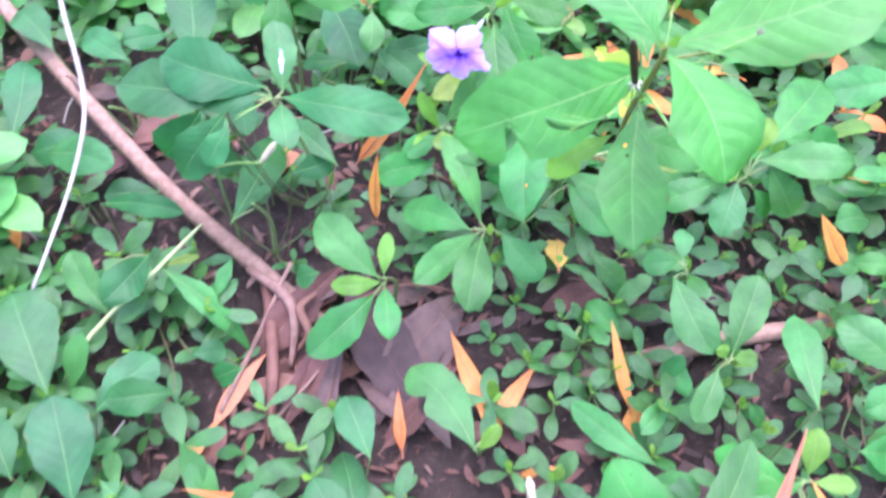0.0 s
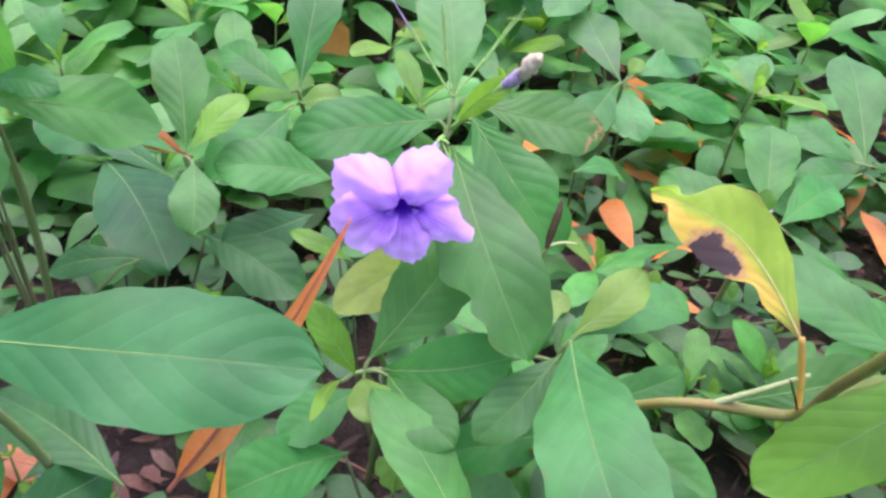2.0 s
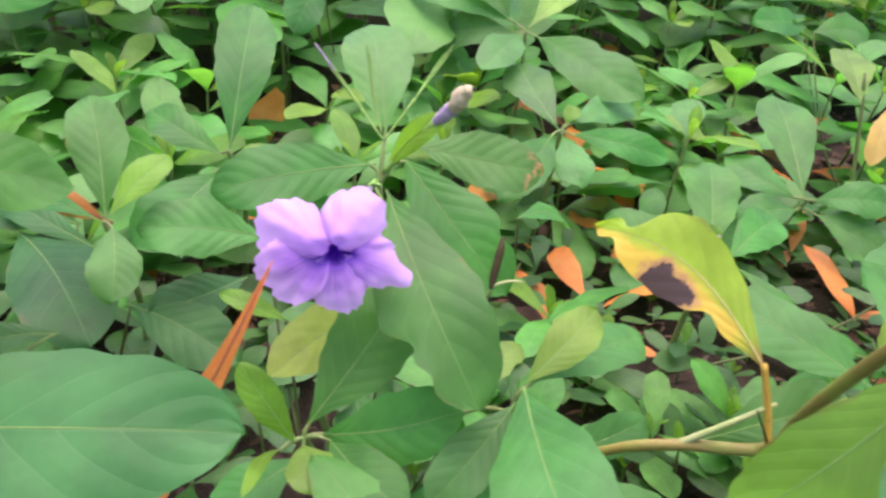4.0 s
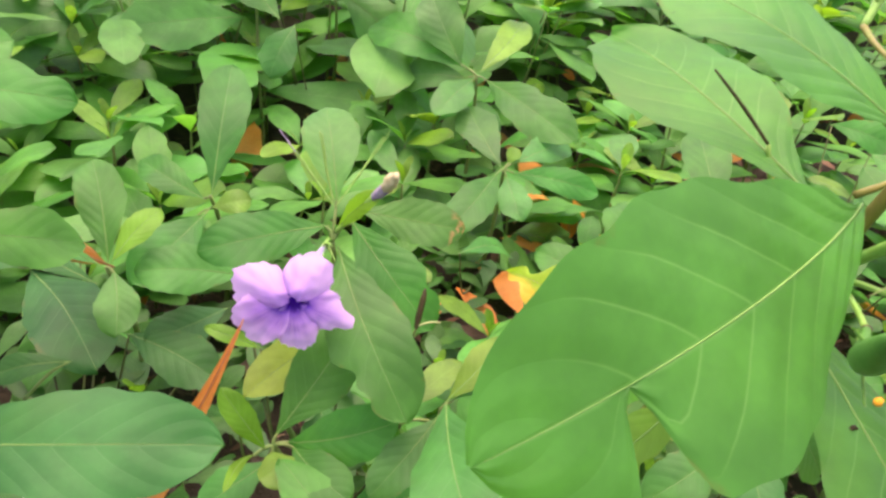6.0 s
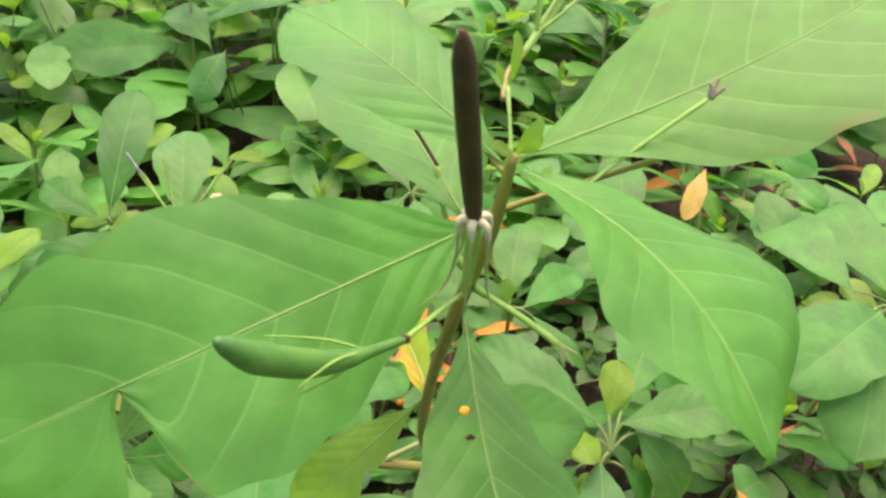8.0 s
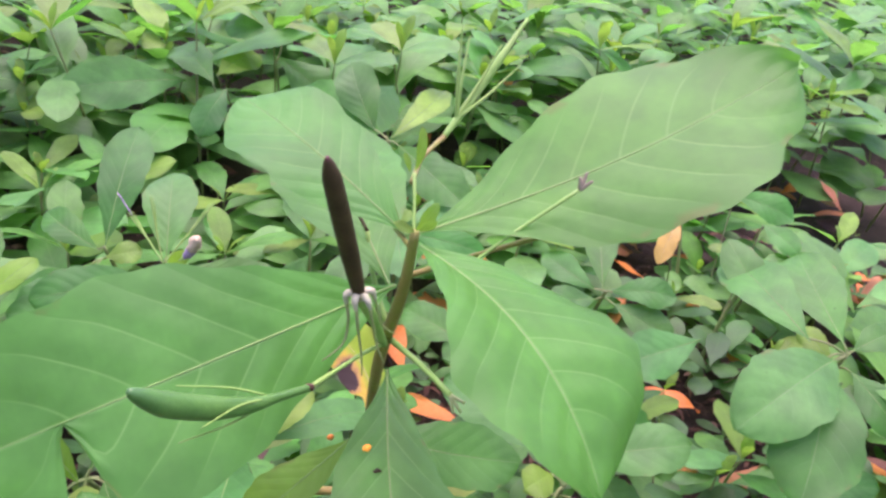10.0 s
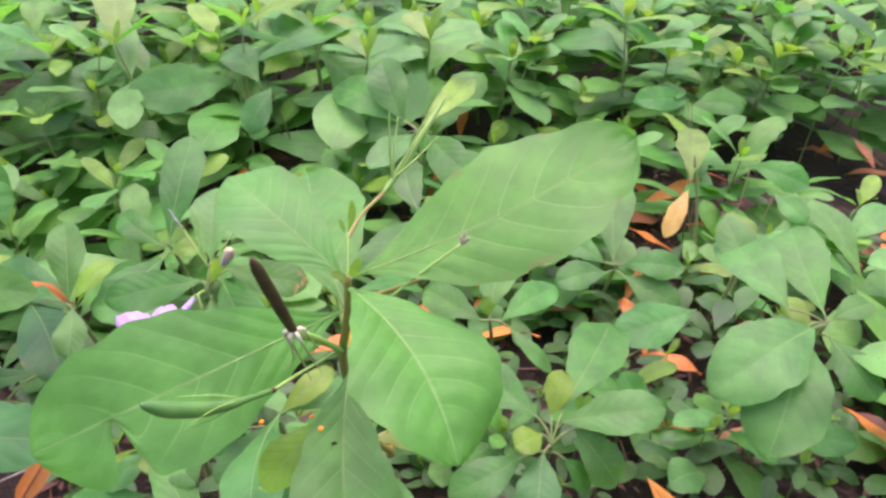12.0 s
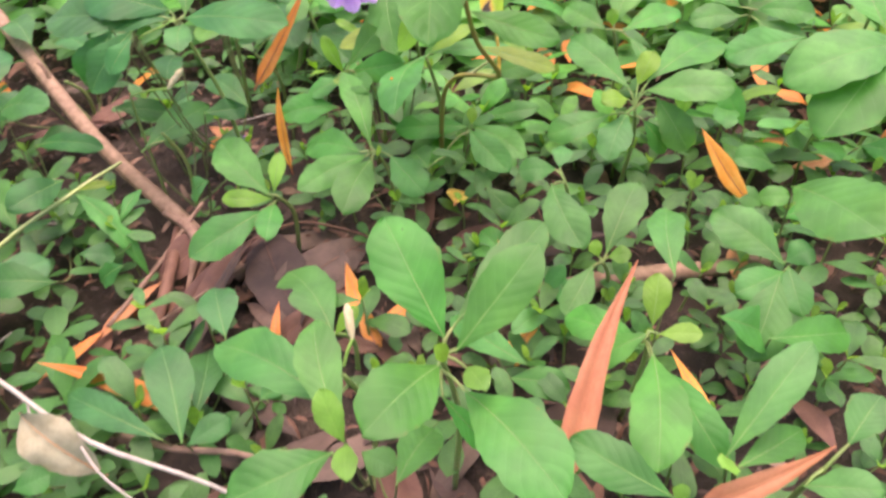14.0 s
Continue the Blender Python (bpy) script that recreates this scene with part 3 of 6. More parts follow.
    leaf(ob, (0.1205, 0.305, 0.348), (0.1225, 0.309, 0.3585), 0.0026, (0, -0.9, 0.3), LEAF_YOUNG, name="bract")
    leaf(ob, (0.1195, 0.305, 0.348), (0.1180, 0.307, 0.3525), 0.0016, (0, -0.9, 0.3), LEAF_YOUNG, name="bract")
    leaf(ob, (0.119, 0.294, 0.338), (0.1235, 0.293, 0.346), 0.0032, (-0.3, -0.9, 0.3), LEAF_YOUNG, name="young_leaf")
    leaf(ob, (0.119, 0.294, 0.338), (0.113, 0.292, 0.3415), 0.003, (0, -0.6, 0.8), LEAF_YOUNG, name="young_leaf")
    leaf(ob, (0.120, 0.294, 0.338), (0.122, 0.289, 0.344), 0.0026, (0, -0.9, 0.4), LEAF_YOUNG, name="young_leaf")
    rod("bud_stalk", ob, [(0.1205, 0.306, 0.345), (0.127, 0.32, 0.3455), (0.137, 0.334, 0.3455)], [0.0007, 0.0006, 0.0009], STEM_RED, 6)
    rod("bud", ob, [(0.137, 0.334, 0.3455), (0.145, 0.339, 0.354), (0.154, 0.344, 0.365), (0.163, 0.349, 0.3765)], [0.0008, 0.0013, 0.0012, 0.0004], SHOOT, 8, "long green flower bud")
    for d in ((-0.006, 0.0, 0.022), (0.008, 0.004, 0.016), (0.012, -0.002, 0.012), (-0.002, 0.004, 0.018)):
        s = Vector((0.141, 0.3365, 0.35))
        rod("sepal", ob, [s, s + Vector(d) * 0.5 + Vector((0.002, 0.001, 0.001)), s + Vector(d) + Vector((0.005, 0.003, 0.004))], [0.0006, 0.0005, 0.0002], SHOOT, 5)
    rod("spent_stalk", ob, [(0.119, 0.31, 0.30), (0.117, 0.322, 0.309), (0.116, 0.328, 0.319)], [0.0009, 0.0007, 0.0006], SHOOT, 6)
    rod("spine", ob, [(0.116, 0.328, 0.319), (0.112, 0.336, 0.3255), (0.1075, 0.344, 0.3315)], [0.0005, 0.0005, 0.0003], POD_DARK, 6, "thin dark dry style")
    return ob


podded_plant()


# ---- the flower ----
def petal_mesh(away, radius, seed, curl, sag, hump, spike=0.0):
    """One lobe of the trumpet: out of the throat, flaring into a round frilled disc of that radius, its middle that far away from the throat.
    Local +x outwards, +z to the viewer. sag: how the lobe dips or rises outwards; spike: how far its tip is drawn out."""
    rng = random.Random(seed)
    ph = rng.uniform(0, 6)
    nu, nv = 24, 40
    verts, uvs, faces = [], [], []
    upper = hump > 0.002
    half = math.asin(min(0.999, radius / away)) * 0.985
    for i in range(nu + 1):
        u = i / nu
        grow = max(0, u - 0.1) / 0.9
        for j in range(nv + 1):
            v = 2 * j / nv - 1
            v = math.sin(v * math.pi / 2) * 0.5 + v * 0.5
            th = v * half
            rim = away * math.cos(th) + math.sqrt(max(0, radius ** 2 - (away * math.sin(th)) ** 2))
            rim *= 1 + 0.03 * math.sin(v * 7 + ph) + 0.015 * math.sin(v * 23 + ph * 2) + 0.035 * rng.uniform(-1, 1) * u ** 10 + spike * math.exp(-(th / 0.16) ** 2)
            near = 0.0016 if upper else 0.0024
            r = near + (rim - near) * grow ** 0.95
            ang = v * (0.78 + (half - 0.78) * min(1, grow * 1.35))
            z = (-0.003 if upper else -0.015) * max(0, 1 - u / 0.3) ** 1.3 + sag * grow - curl * max(0, u - 0.55) ** 2
            z += 0.0013 * u * u * math.sin(v * 4.2 + ph) + hump * (1 - v * v) * math.sin(math.pi * u) + 0.0022 * math.exp(-((u - 0.25) / 0.16) ** 2) * upper
            z += 0.0007 * u ** 4 * math.sin(v * 17 + ph) + 0.0011 * u * noise.noise((r * math.cos(ang) * 260, r * math.sin(ang) * 260, seed))
            verts.append((r * math.cos(ang), r * math.sin(ang), z))
            uvs.append((0.48 + 0.52 * u if upper else 0.9 * u, 0.5 + 0.5 * v))
    for i in range(nu):
        for j in range(nv):
            a = i * (nv + 1) + j
            faces.append((a, a + nv + 1, a + nv + 2, a + 1))
    return mesh_of("petal", verts, faces, PETAL, uvs)


def trumpet_flower():
    throat = Vector((0.0232, 0.4445, 0.1958))
    ob = thing("trumpet_flower", throat, "open lilac trumpet flower with a dark violet throat", "flower")
    facing = Vector((-0.22, -0.86, 0.40)).normalized()
    up = Vector((0, 0, 1))
    right = up.cross(facing).normalized()
    up = facing.cross(right)
    frame_m = Matrix((right, up, facing)).transposed().to_4x4()
    lobes = ((172, 0.0148, 0.0112, 0.010, -0.004, 0.0030), (64, 0.0108, 0.0104, 0.010, -0.004, 0.0030), (220, 0.0145, 0.0112, 0.004, 0.001, 0.0012),
             (285, 0.0118, 0.0100, 0.010, 0.001, 0.0012), (346, 0.0130, 0.0088, 0.006, 0.0, 0.0012, 0.26))
    for k, (angle, *form) in enumerate(lobes):
        m = Matrix.Translation(throat) @ frame_m @ pose(0, -0.0006 if k < 2 else 0, 0.0016 * (k < 2) + 0.0006 * (k == 1) - 0.0005 * (k == 3), 0, 0, angle - 7)
        link_part("petal", petal_mesh(form[0], form[1], 40 + k, *form[2:]), ob, m)
    rings = ((0.0046, -0.002), (0.0036, -0.007), (0.0022, -0.013), (0.0004, -0.016))
    verts = [(r * math.cos(a), r * math.sin(a), z) for r, z in rings for a in [2 * math.pi * j / 14 for j in range(14)]]
    faces = [(k * 14 + j, k * 14 + (j + 1) % 14, k * 14 + 14 + (j + 1) % 14, k * 14 + 14 + j) for k in range(3) for j in range(14)]
    link_part("throat", mesh_of("throat", verts, faces, PETAL, [(0.2 - 0.05 * (k // 14), 0.5 + 0.5 * math.sin(k)) for k in range(56)]), ob, Matrix.Translation(throat) @ frame_m, "dark violet throat")
    back = throat - facing * 0.017
    rod("tube", ob, [throat - facing * 0.0165, back, Vector((0.0385, 0.472, 0.195)), Vector((0.043, 0.480, 0.1955))], [0.0030, 0.0028, 0.0019, 0.0012], TUBE, 12)
    for d in ((-0.003, -0.008, 0.004), (0.002, -0.010, -0.002), (-0.006, -0.008, -0.001), (0.001, -0.008, 0.004), (-0.003, -0.010, 0.001)):
        s = Vector((0.0445, 0.4835, 0.195))
        rod("sepal", ob, [s, s + Vector(d) * 0.6 + Vector((0, 0, 0.0006)), s + Vector(d) * 1.2], [0.0008, 0.0006, 0.0002], SHOOT, 5)
    rod("flower_stalk", ob, [(0.0445, 0.4835, 0.195), (0.047, 0.488, 0.194), (0.049, 0.491, 0.191)], [0.001, 0.0009, 0.0009], SHOOT, 6)
    return ob


trumpet_flower()


def wilted_bud():
    foot = Vector((0.051, 0.491, 0.196))
    ob = thing("wilted_bud", foot, "wilted flower with a purple tube and a cream crumpled tip", "flower bud")
    a, b = Vector((0.0635, 0.4748, 0.2232)), Vector((0.0665, 0.468, 0.2315))
    rod("stalk", ob, [foot, foot.lerp(a, 0.5), foot.lerp(a, 0.85), a], [0.001, 0.0014, 0.0021, 0.0019], SHOOT, 8)
    leaf(ob, foot + Vector((0.001, 0, 0.001)), a + Vector((0.003, -0.003, 0.004)), 0.010, (-0.5, -0.6, 0.6), LEAF_YOUNG, name="bract", fold=18)
    rod("tube", ob, [a, a.lerp(b, 0.4), a.lerp(b, 0.8), b], [0.0018, 0.0023, 0.0025, 0.0024], WILT_PURPLE, 10, "wilted purple tube", 0.12, random.Random(3))
    end = Vector((0.0692, 0.463, 0.2405))
    rod("tip", ob, [b, b.lerp(end, 0.3), b.lerp(end, 0.65), end], [0.0022, 0.0029, 0.0026, 0.0012], CREAM, 12, "cream crumpled tip", 0.3, random.Random(5))
    return ob


wilted_bud()


def seed_calyx(foot, end, label, dark_tip):
    """A spent flower head: a slim green stalk that splits into stiff narrow sepals."""
    foot, end = Vector(foot), Vector(end)
    ob = thing("spent_flower_head", foot, label, "flower head")
    knee = foot.lerp(end, 0.42)
    rod("stalk", ob, [foot, foot.lerp(knee, 0.6), knee], [0.0004, 0.0004, 0.0007], SHOOT, 6)
    rng = random.Random(int(1000 * (foot.x + 2 * end.z)))
    for k in range(4):
        d = Vector((rng.uniform(-1, 1), rng.uniform(-1, 1), rng.uniform(-1, 1))) * 0.0022
        rod("sepal", ob, [knee, knee.lerp(end, 0.5) + d * 0.7, knee.lerp(end, rng.uniform(0.8, 1.0)) + d], [0.00042, 0.0003, 0.00012], SHOOT, 5)
    if dark_tip:
        rod("style", ob, [end - (end - foot) * 0.1, end + (end - foot) * 0.32], [0.0004, 0.0003], WILT_PURPLE, 5)
    return ob



# ---- plants near the path ----
p = plant((0.049, 0.49, 0.191), (0.07, 0.53), "tall flowering plant with broad dull green leaves")
leaf(p, (0.0487, 0.4949, 0.1974), (-0.0116, 0.4894, 0.1924), 0.030, (-0.01, -0.59, 0.80), fold=6, arch=.06)
leaf(p, (0.0531, 0.4999, 0.2068), (0.0574, 0.5523, 0.2318), 0.032, (-0.11, -0.42, 0.90), arch=.1)
leaf(p, (0.0584, 0.4936, 0.2008), (0.0855, 0.4418, 0.1708), 0.034, (-0.25, -0.58, 0.78), fold=8, bites=((.75,1,.25),))
leaf(p, (0.0515, 0.488, 0.1897), (0.0643, 0.4048, 0.1547), 0.041, (-0.26, -0.41, 0.88), fold=7, arch=.12, shape=1.45, point=0.02, bites=((.72,-1,.35),(.84,-1,.3)))
leaf(p, (0.0615, 0.4951, 0.2045), (0.1127, 0.4825, 0.1965), 0.027, (-0.04, -0.66, 0.75), mat=LEAF_SINGED)

p = plant((0.013, 0.434, 0.122), (0.025, 0.46), "low plant with a bright young leaf pair among broad leaves")
leaf(p, (0.01, 0.4336, 0.1199), (-0.0074, 0.4464, 0.1499), 0.014, (0.15, -0.87, 0.46), mat=LEAF_YOUNG)
leaf(p, (0.0143, 0.4361, 0.1255), (0.0564, 0.4656, 0.1605), 0.035, (-0.25, -0.57, 0.78))
leaf(p, (0.0121, 0.4327, 0.1197), (0.012, 0.408, 0.1247), 0.019, (-0.19, 0.20, 0.96), mat=LEAF_YOUNG)
leaf(p, (0.0213, 0.4312, 0.1226), (0.0387, 0.3912, 0.1276), 0.024, (-0.33, -0.03, 0.94), mat=LEAF)
leaf(p, (0.0181, 0.433, 0.1233), (0.0668, 0.4208, 0.1383), 0.029, (-0.35, -0.29, 0.89), roll=25)
leaf(p, (0.0048, 0.434, 0.1177), (-0.0105, 0.4009, 0.1377), 0.005, (0.33, 0.37, 0.87), mat=LEAF_YOUNG)
leaf(p, (0.0119, 0.4302, 0.1163), (-0.0209, 0.4179, 0.1063), 0.022, (-0.13, -0.40, 0.91))

p = plant((0.086, 0.419, 0.144), (0.09, 0.45), "low plant with broad drooping green leaves")
leaf(p, (0.088, 0.42, 0.146), (0.072, 0.322, 0.152), 0.042, (-0.36, 0.12, 0.93), arch=.12)
leaf(p, (0.0881, 0.4204, 0.147), (0.1229, 0.4384, 0.162), 0.020, (-0.22, -0.34, 0.92), mat=LEAF_YOUNG)
leaf(p, (0.0888, 0.42, 0.1468), (0.1626, 0.455, 0.1268), 0.026, (0.32, -0.14, 0.94))
leaf(p, (0.0663, 0.4214, 0.1369), (0.0667, 0.426, 0.1069), 0.023, (-0.70, -0.71, -0.12))
leaf(p, (0.0845, 0.4178, 0.1416), (0.0482, 0.3968, 0.1216), 0.023, (-0.28, -0.37, 0.89))

p = plant((-0.057, 0.562, 0.138), (-0.05, 0.58), "small plant with a whorl of spoon-shaped leaves")
leaf(p, (-0.056, 0.5629, 0.1397), (-0.0615, 0.6182, 0.1747), 0.030, (0.06, -0.53, 0.85))
leaf(p, (-0.0545, 0.5625, 0.1402), (-0.0268, 0.5905, 0.1552), 0.018, (0.07, -0.53, 0.85), mat=LEAF_YOUNG)
leaf(p, (-0.0534, 0.5597, 0.1369), (-0.0535, 0.5221, 0.1219), 0.027, (0.06, -0.37, 0.93))
leaf(p, (-0.0591, 0.5632, 0.1384), (-0.0912, 0.597, 0.1334), 0.010, (-0.34, -0.19, 0.92))

p = plant((0.003, 0.657, 0.123), (0.01, 0.68), "upright plant with a tall pointed leaf")
leaf(p, (0.004, 0.6573, 0.124), (0.0276, 0.738, 0.184), 0.040, (0.02, -0.60, 0.80))
leaf(p, (-0.0001, 0.6564, 0.1204), (-0.0402, 0.7005, 0.1304), 0.027, (-0.21, -0.39, 0.90), mat=LEAF)
leaf(p, (0.0031, 0.6522, 0.1166), (0.0294, 0.6512, 0.1216), 0.021, (-0.17, -0.58, 0.80), mat=LEAF_YOUNG)
leaf(p, (-0.0011, 0.6513, 0.1129), (-0.0497, 0.6054, 0.0929), 0.040, (0.10, -0.48, 0.87))
leaf(p, (-0.0069, 0.6521, 0.1106), (-0.0255, 0.6565, 0.0906), 0.028, (-0.63, -0.63, 0.45))

p = plant((-0.112, 0.4, 0.186), (-0.1, 0.43), "leafy plant with white droppings on one upright leaf", blades=LEAF_SHADED)
leaf(p, (-0.104, 0.403, 0.1897), (-0.1104, 0.4474, 0.2197), 0.027, (0.28, -0.51, 0.81), mat=LEAF_SPLASH)
leaf(p, (-0.1051, 0.3989, 0.1859), (-0.0936, 0.3534, 0.1859), 0.024, (0.17, 0.04, 0.99))
leaf(p, (-0.105, 0.4, 0.19), (-0.01, 0.371, 0.198), 0.041, (-0.19, -0.36, 0.91), fold=5, arch=.1)
leaf(p, (-0.1138, 0.4032, 0.1886), (-0.1732, 0.4047, 0.1836), 0.050, (-0.09, -0.35, 0.93))
leaf(p, (-0.1292, 0.4045, 0.1889), (-0.2323, 0.4208, 0.1789), 0.050, (-0.15, -0.40, 0.90))
leaf(p, (-0.1394, 0.3758, 0.186), (-0.156, 0.3552, 0.166), 0.026, (0.01, -0.70, 0.71))
leaf(p, (-0.1434, 0.3875, 0.186), (-0.1812, 0.3606, 0.146), 0.051, (-0.16, -0.75, 0.65))
leaf(p, (-0.1745, 0.4325, 0.186), (-0.1936, 0.5173, 0.196), 0.043, (0.13, -0.09, 0.99))
leaf(p, (-0.1148, 0.4064, 0.1928), (-0.1934, 0.4267, 0.2028), 0.069, (-0.03, -0.52, 0.85))
leaf(p, (-0.161, 0.3916, 0.186), (-0.2032, 0.3883, 0.136), 0.073, (-0.26, -0.92, 0.28))

p = plant((-0.1, 0.52, 0.09), (-0.09, 0.55), "low plant with dark green leaves", blades=LEAF_SHADED)
leaf(p, (-0.0785, 0.6393, 0.09), (-0.1509, 0.6898, 0.09), 0.048, (-0.26, -0.38, 0.89))
leaf(p, (-0.1087, 0.6347, 0.09), (-0.0687, 0.5452, 0.08), 0.054, (-0.09, -0.15, 0.98))
leaf(p, (-0.0525, 0.5626, 0.09), (-0.0039, 0.5212, 0.08), 0.035, (-0.15, -0.39, 0.91))
leaf(p, (0.0053, 0.576, 0.09), (-0.043, 0.5521, 0.09), 0.030, (0.21, -0.43, 0.88))
leaf(p, (-0.0762, 0.5238, 0.1076), (-0.1189, 0.5292, 0.0976), 0.017, (-0.26, -0.49, 0.83))
leaf(p, (-0.0694, 0.6136, 0.09), (-0.1211, 0.6607, 0.1), 0.021, (-0.16, -0.37, 0.91))

p = plant((0.02, 0.45, 0.12), (0.03, 0.48), "slender young plant with a narrow yellow-green leaf")
leaf(p, (0.017, 0.5007, 0.12), (-0.0107, 0.5121, 0.13), 0.009, (0.06, -0.58, 0.82), mat=LEAF_YOUNG)
leaf(p, (0.0158, 0.5658, 0.12), (-0.0442, 0.5679, 0.13), 0.035, (0.11, -0.58, 0.80))
leaf(p, (0.0764, 0.4365, 0.12), (0.0188, 0.4313, 0.125), 0.003, (0.11, -0.39, 0.91))
leaf(p, (0.0648, 0.5016, 0.12), (0.0032, 0.4583, 0.13), 0.028, (0.30, -0.22, 0.93), arch=.1, mat=LEAF_DULL)

p = plant((0.247, 0.797, 0.15), (0.25, 0.8), "bushy plant with grey-green leaves")
leaf(p, (0.2495, 0.7978, 0.1526), (0.3278, 0.8831, 0.1726), 0.035, (0.07, -0.29, 0.96), mat=LEAF_YOUNG)
leaf(p, (0.2439, 0.796, 0.1468), (0.1866, 0.7322, 0.1418), 0.034, (0.17, -0.23, 0.96))
leaf(p, (0.2548, 0.7922, 0.148), (0.2907, 0.6786, 0.138), 0.050, (-0.46, -0.22, 0.86), bites=((.55,1,.12),))
leaf(p, (0.2352, 0.8059, 0.1552), (0.2186, 0.8645, 0.2052), 0.051, (-0.24, -0.67, 0.70))
leaf(p, (0.2424, 0.8019, 0.1539), (0.1692, 0.8907, 0.1639), 0.050, (-0.43, -0.44, 0.79))
leaf(p, (0.2391, 0.7983, 0.1471), (0.1893, 0.8502, 0.1271), 0.040, (-0.63, -0.33, 0.70))

p = plant((0.228, 0.675, 0.12), (0.23, 0.69), "bushy plant with a bright young shoot")
leaf(p, (0.2268, 0.676, 0.1207), (0.2284, 0.7619, 0.1357), 0.040, (-0.28, -0.16, 0.95))
leaf(p, (0.223, 0.6754, 0.1176), (0.1606, 0.6165, 0.1026), 0.035, (0.05, -0.29, 0.96))
leaf(p, (0.2315, 0.6766, 0.1242), (0.2417, 0.684, 0.1342), 0.012, (-0.32, -0.58, 0.75), mat=LEAF_YOUNG)
leaf(p, (0.2339, 0.6716, 0.1188), (0.3019, 0.646, 0.1088), 0.029, (-0.12, -0.61, 0.78))
leaf(p, (0.2293, 0.6718, 0.1164), (0.2253, 0.6269, 0.1014), 0.033, (-0.26, -0.28, 0.92))
leaf(p, (0.1506, 0.568, 0.12), (0.2208, 0.6274, 0.07), 0.022, (0.60, -0.04, 0.80))
leaf(p, (0.2346, 0.6755, 0.1246), (0.3017, 0.7057, 0.1246), 0.032, (0.18, -0.39, 0.90))

p = plant((-0.02, 1.02, 0.15), (-0.02, 1.04), "leafy plant with long pale leaves")
leaf(p, (-0.0847, 1.004, 0.15), (-0.1864, 0.9487, 0.1), 0.078, (0.06, -0.73, 0.69))
leaf(p, (-0.0695, 1.078, 0.15), (-0.085, 1.039, 0.1), 0.052, (0.09, -0.80, 0.60))
leaf(p, (0.0609, 0.9578, 0.15), (-0.0552, 0.9169, 0.15), 0.066, (0.22, -0.63, 0.74))
leaf(p, (-0.1347, 1.041, 0.15), (-0.1348, 0.9631, 0.16), 0.025, (0.27, 0.12, 0.96), mat=LEAF_YOUNG)
leaf(p, (-0.1522, 1.043, 0.15), (-0.2411, 1.113, 0.16), 0.077, (-0.23, -0.42, 0.88))

p = plant((0.16, 1, 0.16), (0.16, 1.02), "leafy plant with long pale leaves")
leaf(p, (0.0922, 0.9458, 0.16), (0.1393, 0.9932, 0.17), 0.041, (0.28, -0.46, 0.84), mat=LEAF_YOUNG)
leaf(p, (0.0886, 0.9179, 0.16), (0.0486, 1.004, 0.17), 0.047, (-0.25, -0.22, 0.94))
leaf(p, (0.1611, 1.004, 0.1656), (0.2399, 0.9432, 0.0956), 0.087, (0.02, -0.74, 0.67))
leaf(p, (0.1014, 0.9072, 0.16), (0.0715, 0.8741, 0.12), 0.042, (-0.05, -0.75, 0.66))
leaf(p, (0.1694, 1.011, 0.1774), (0.1071, 1.056, 0.1874), 0.079, (-0.28, -0.56, 0.78))

p = plant((-0.35, 0.95, 0.16), (-0.35, 0.97), "leafy plant with a broad round leaf")
leaf(p, (-0.3126, 1.054, 0.16), (-0.2357, 0.9845, 0.16), 0.087, (-0.27, -0.30, 0.92))
leaf(p, (-0.2349, 0.8808, 0.16), (-0.2499, 0.8239, 0.16), 0.073, (0.49, -0.13, 0.86))
leaf(p, (-0.1864, 0.7514, 0.16), (-0.1416, 0.7633, 0.13), 0.061, (0.56, -0.56, 0.61))

p = plant((0.404, 0.61, 0.09), (0.4, 0.63), "plant with a whorl of rounded leaves")
leaf(p, (0.4014, 0.6116, 0.0915), (0.4407, 0.7152, 0.1265), 0.048, (-0.21, -0.24, 0.95), bites=((.97,0,.35),))
leaf(p, (0.3944, 0.6121, 0.0905), (0.3628, 0.6597, 0.1005), 0.032, (-0.34, -0.41, 0.85))
leaf(p, (0.4081, 0.6092, 0.0899), (0.4605, 0.5866, 0.0949), 0.033, (-0.29, -0.50, 0.81))
leaf(p, (0.3953, 0.6071, 0.084), (0.342, 0.6055, 0.079), 0.039, (-0.07, -0.52, 0.85))
leaf(p, (0.4084, 0.6033, 0.082), (0.4547, 0.5697, 0.067), 0.036, (-0.17, -0.59, 0.79))

p = plant((0.253, 0.524, 0.113), (0.26, 0.54), "plant with a whorl of rounded leaves")
leaf(p, (0.2474, 0.5245, 0.1124), (0.2108, 0.5735, 0.1124), 0.033, (-0.36, -0.27, 0.89))
leaf(p, (0.261, 0.5218, 0.1119), (0.3193, 0.552, 0.1169), 0.030, (0.12, -0.38, 0.92))
leaf(p, (0.2533, 0.5264, 0.1162), (0.2815, 0.5831, 0.1412), 0.039, (-0.09, -0.37, 0.93), bites=((.9,1,.3),))
leaf(p, (0.2662, 0.519, 0.1094), (0.2927, 0.4813, 0.0894), 0.014, (-0.15, -0.54, 0.83))
leaf(p, (0.2523, 0.526, 0.1155), (0.2514, 0.5329, 0.1305), 0.012, (-0.16, -0.90, 0.41), mat=LEAF_YOUNG)
leaf(p, (0.4256, 0.5089, 0.113), (0.3568, 0.5097, 0.093), 0.044, (-0.25, -0.47, 0.85))

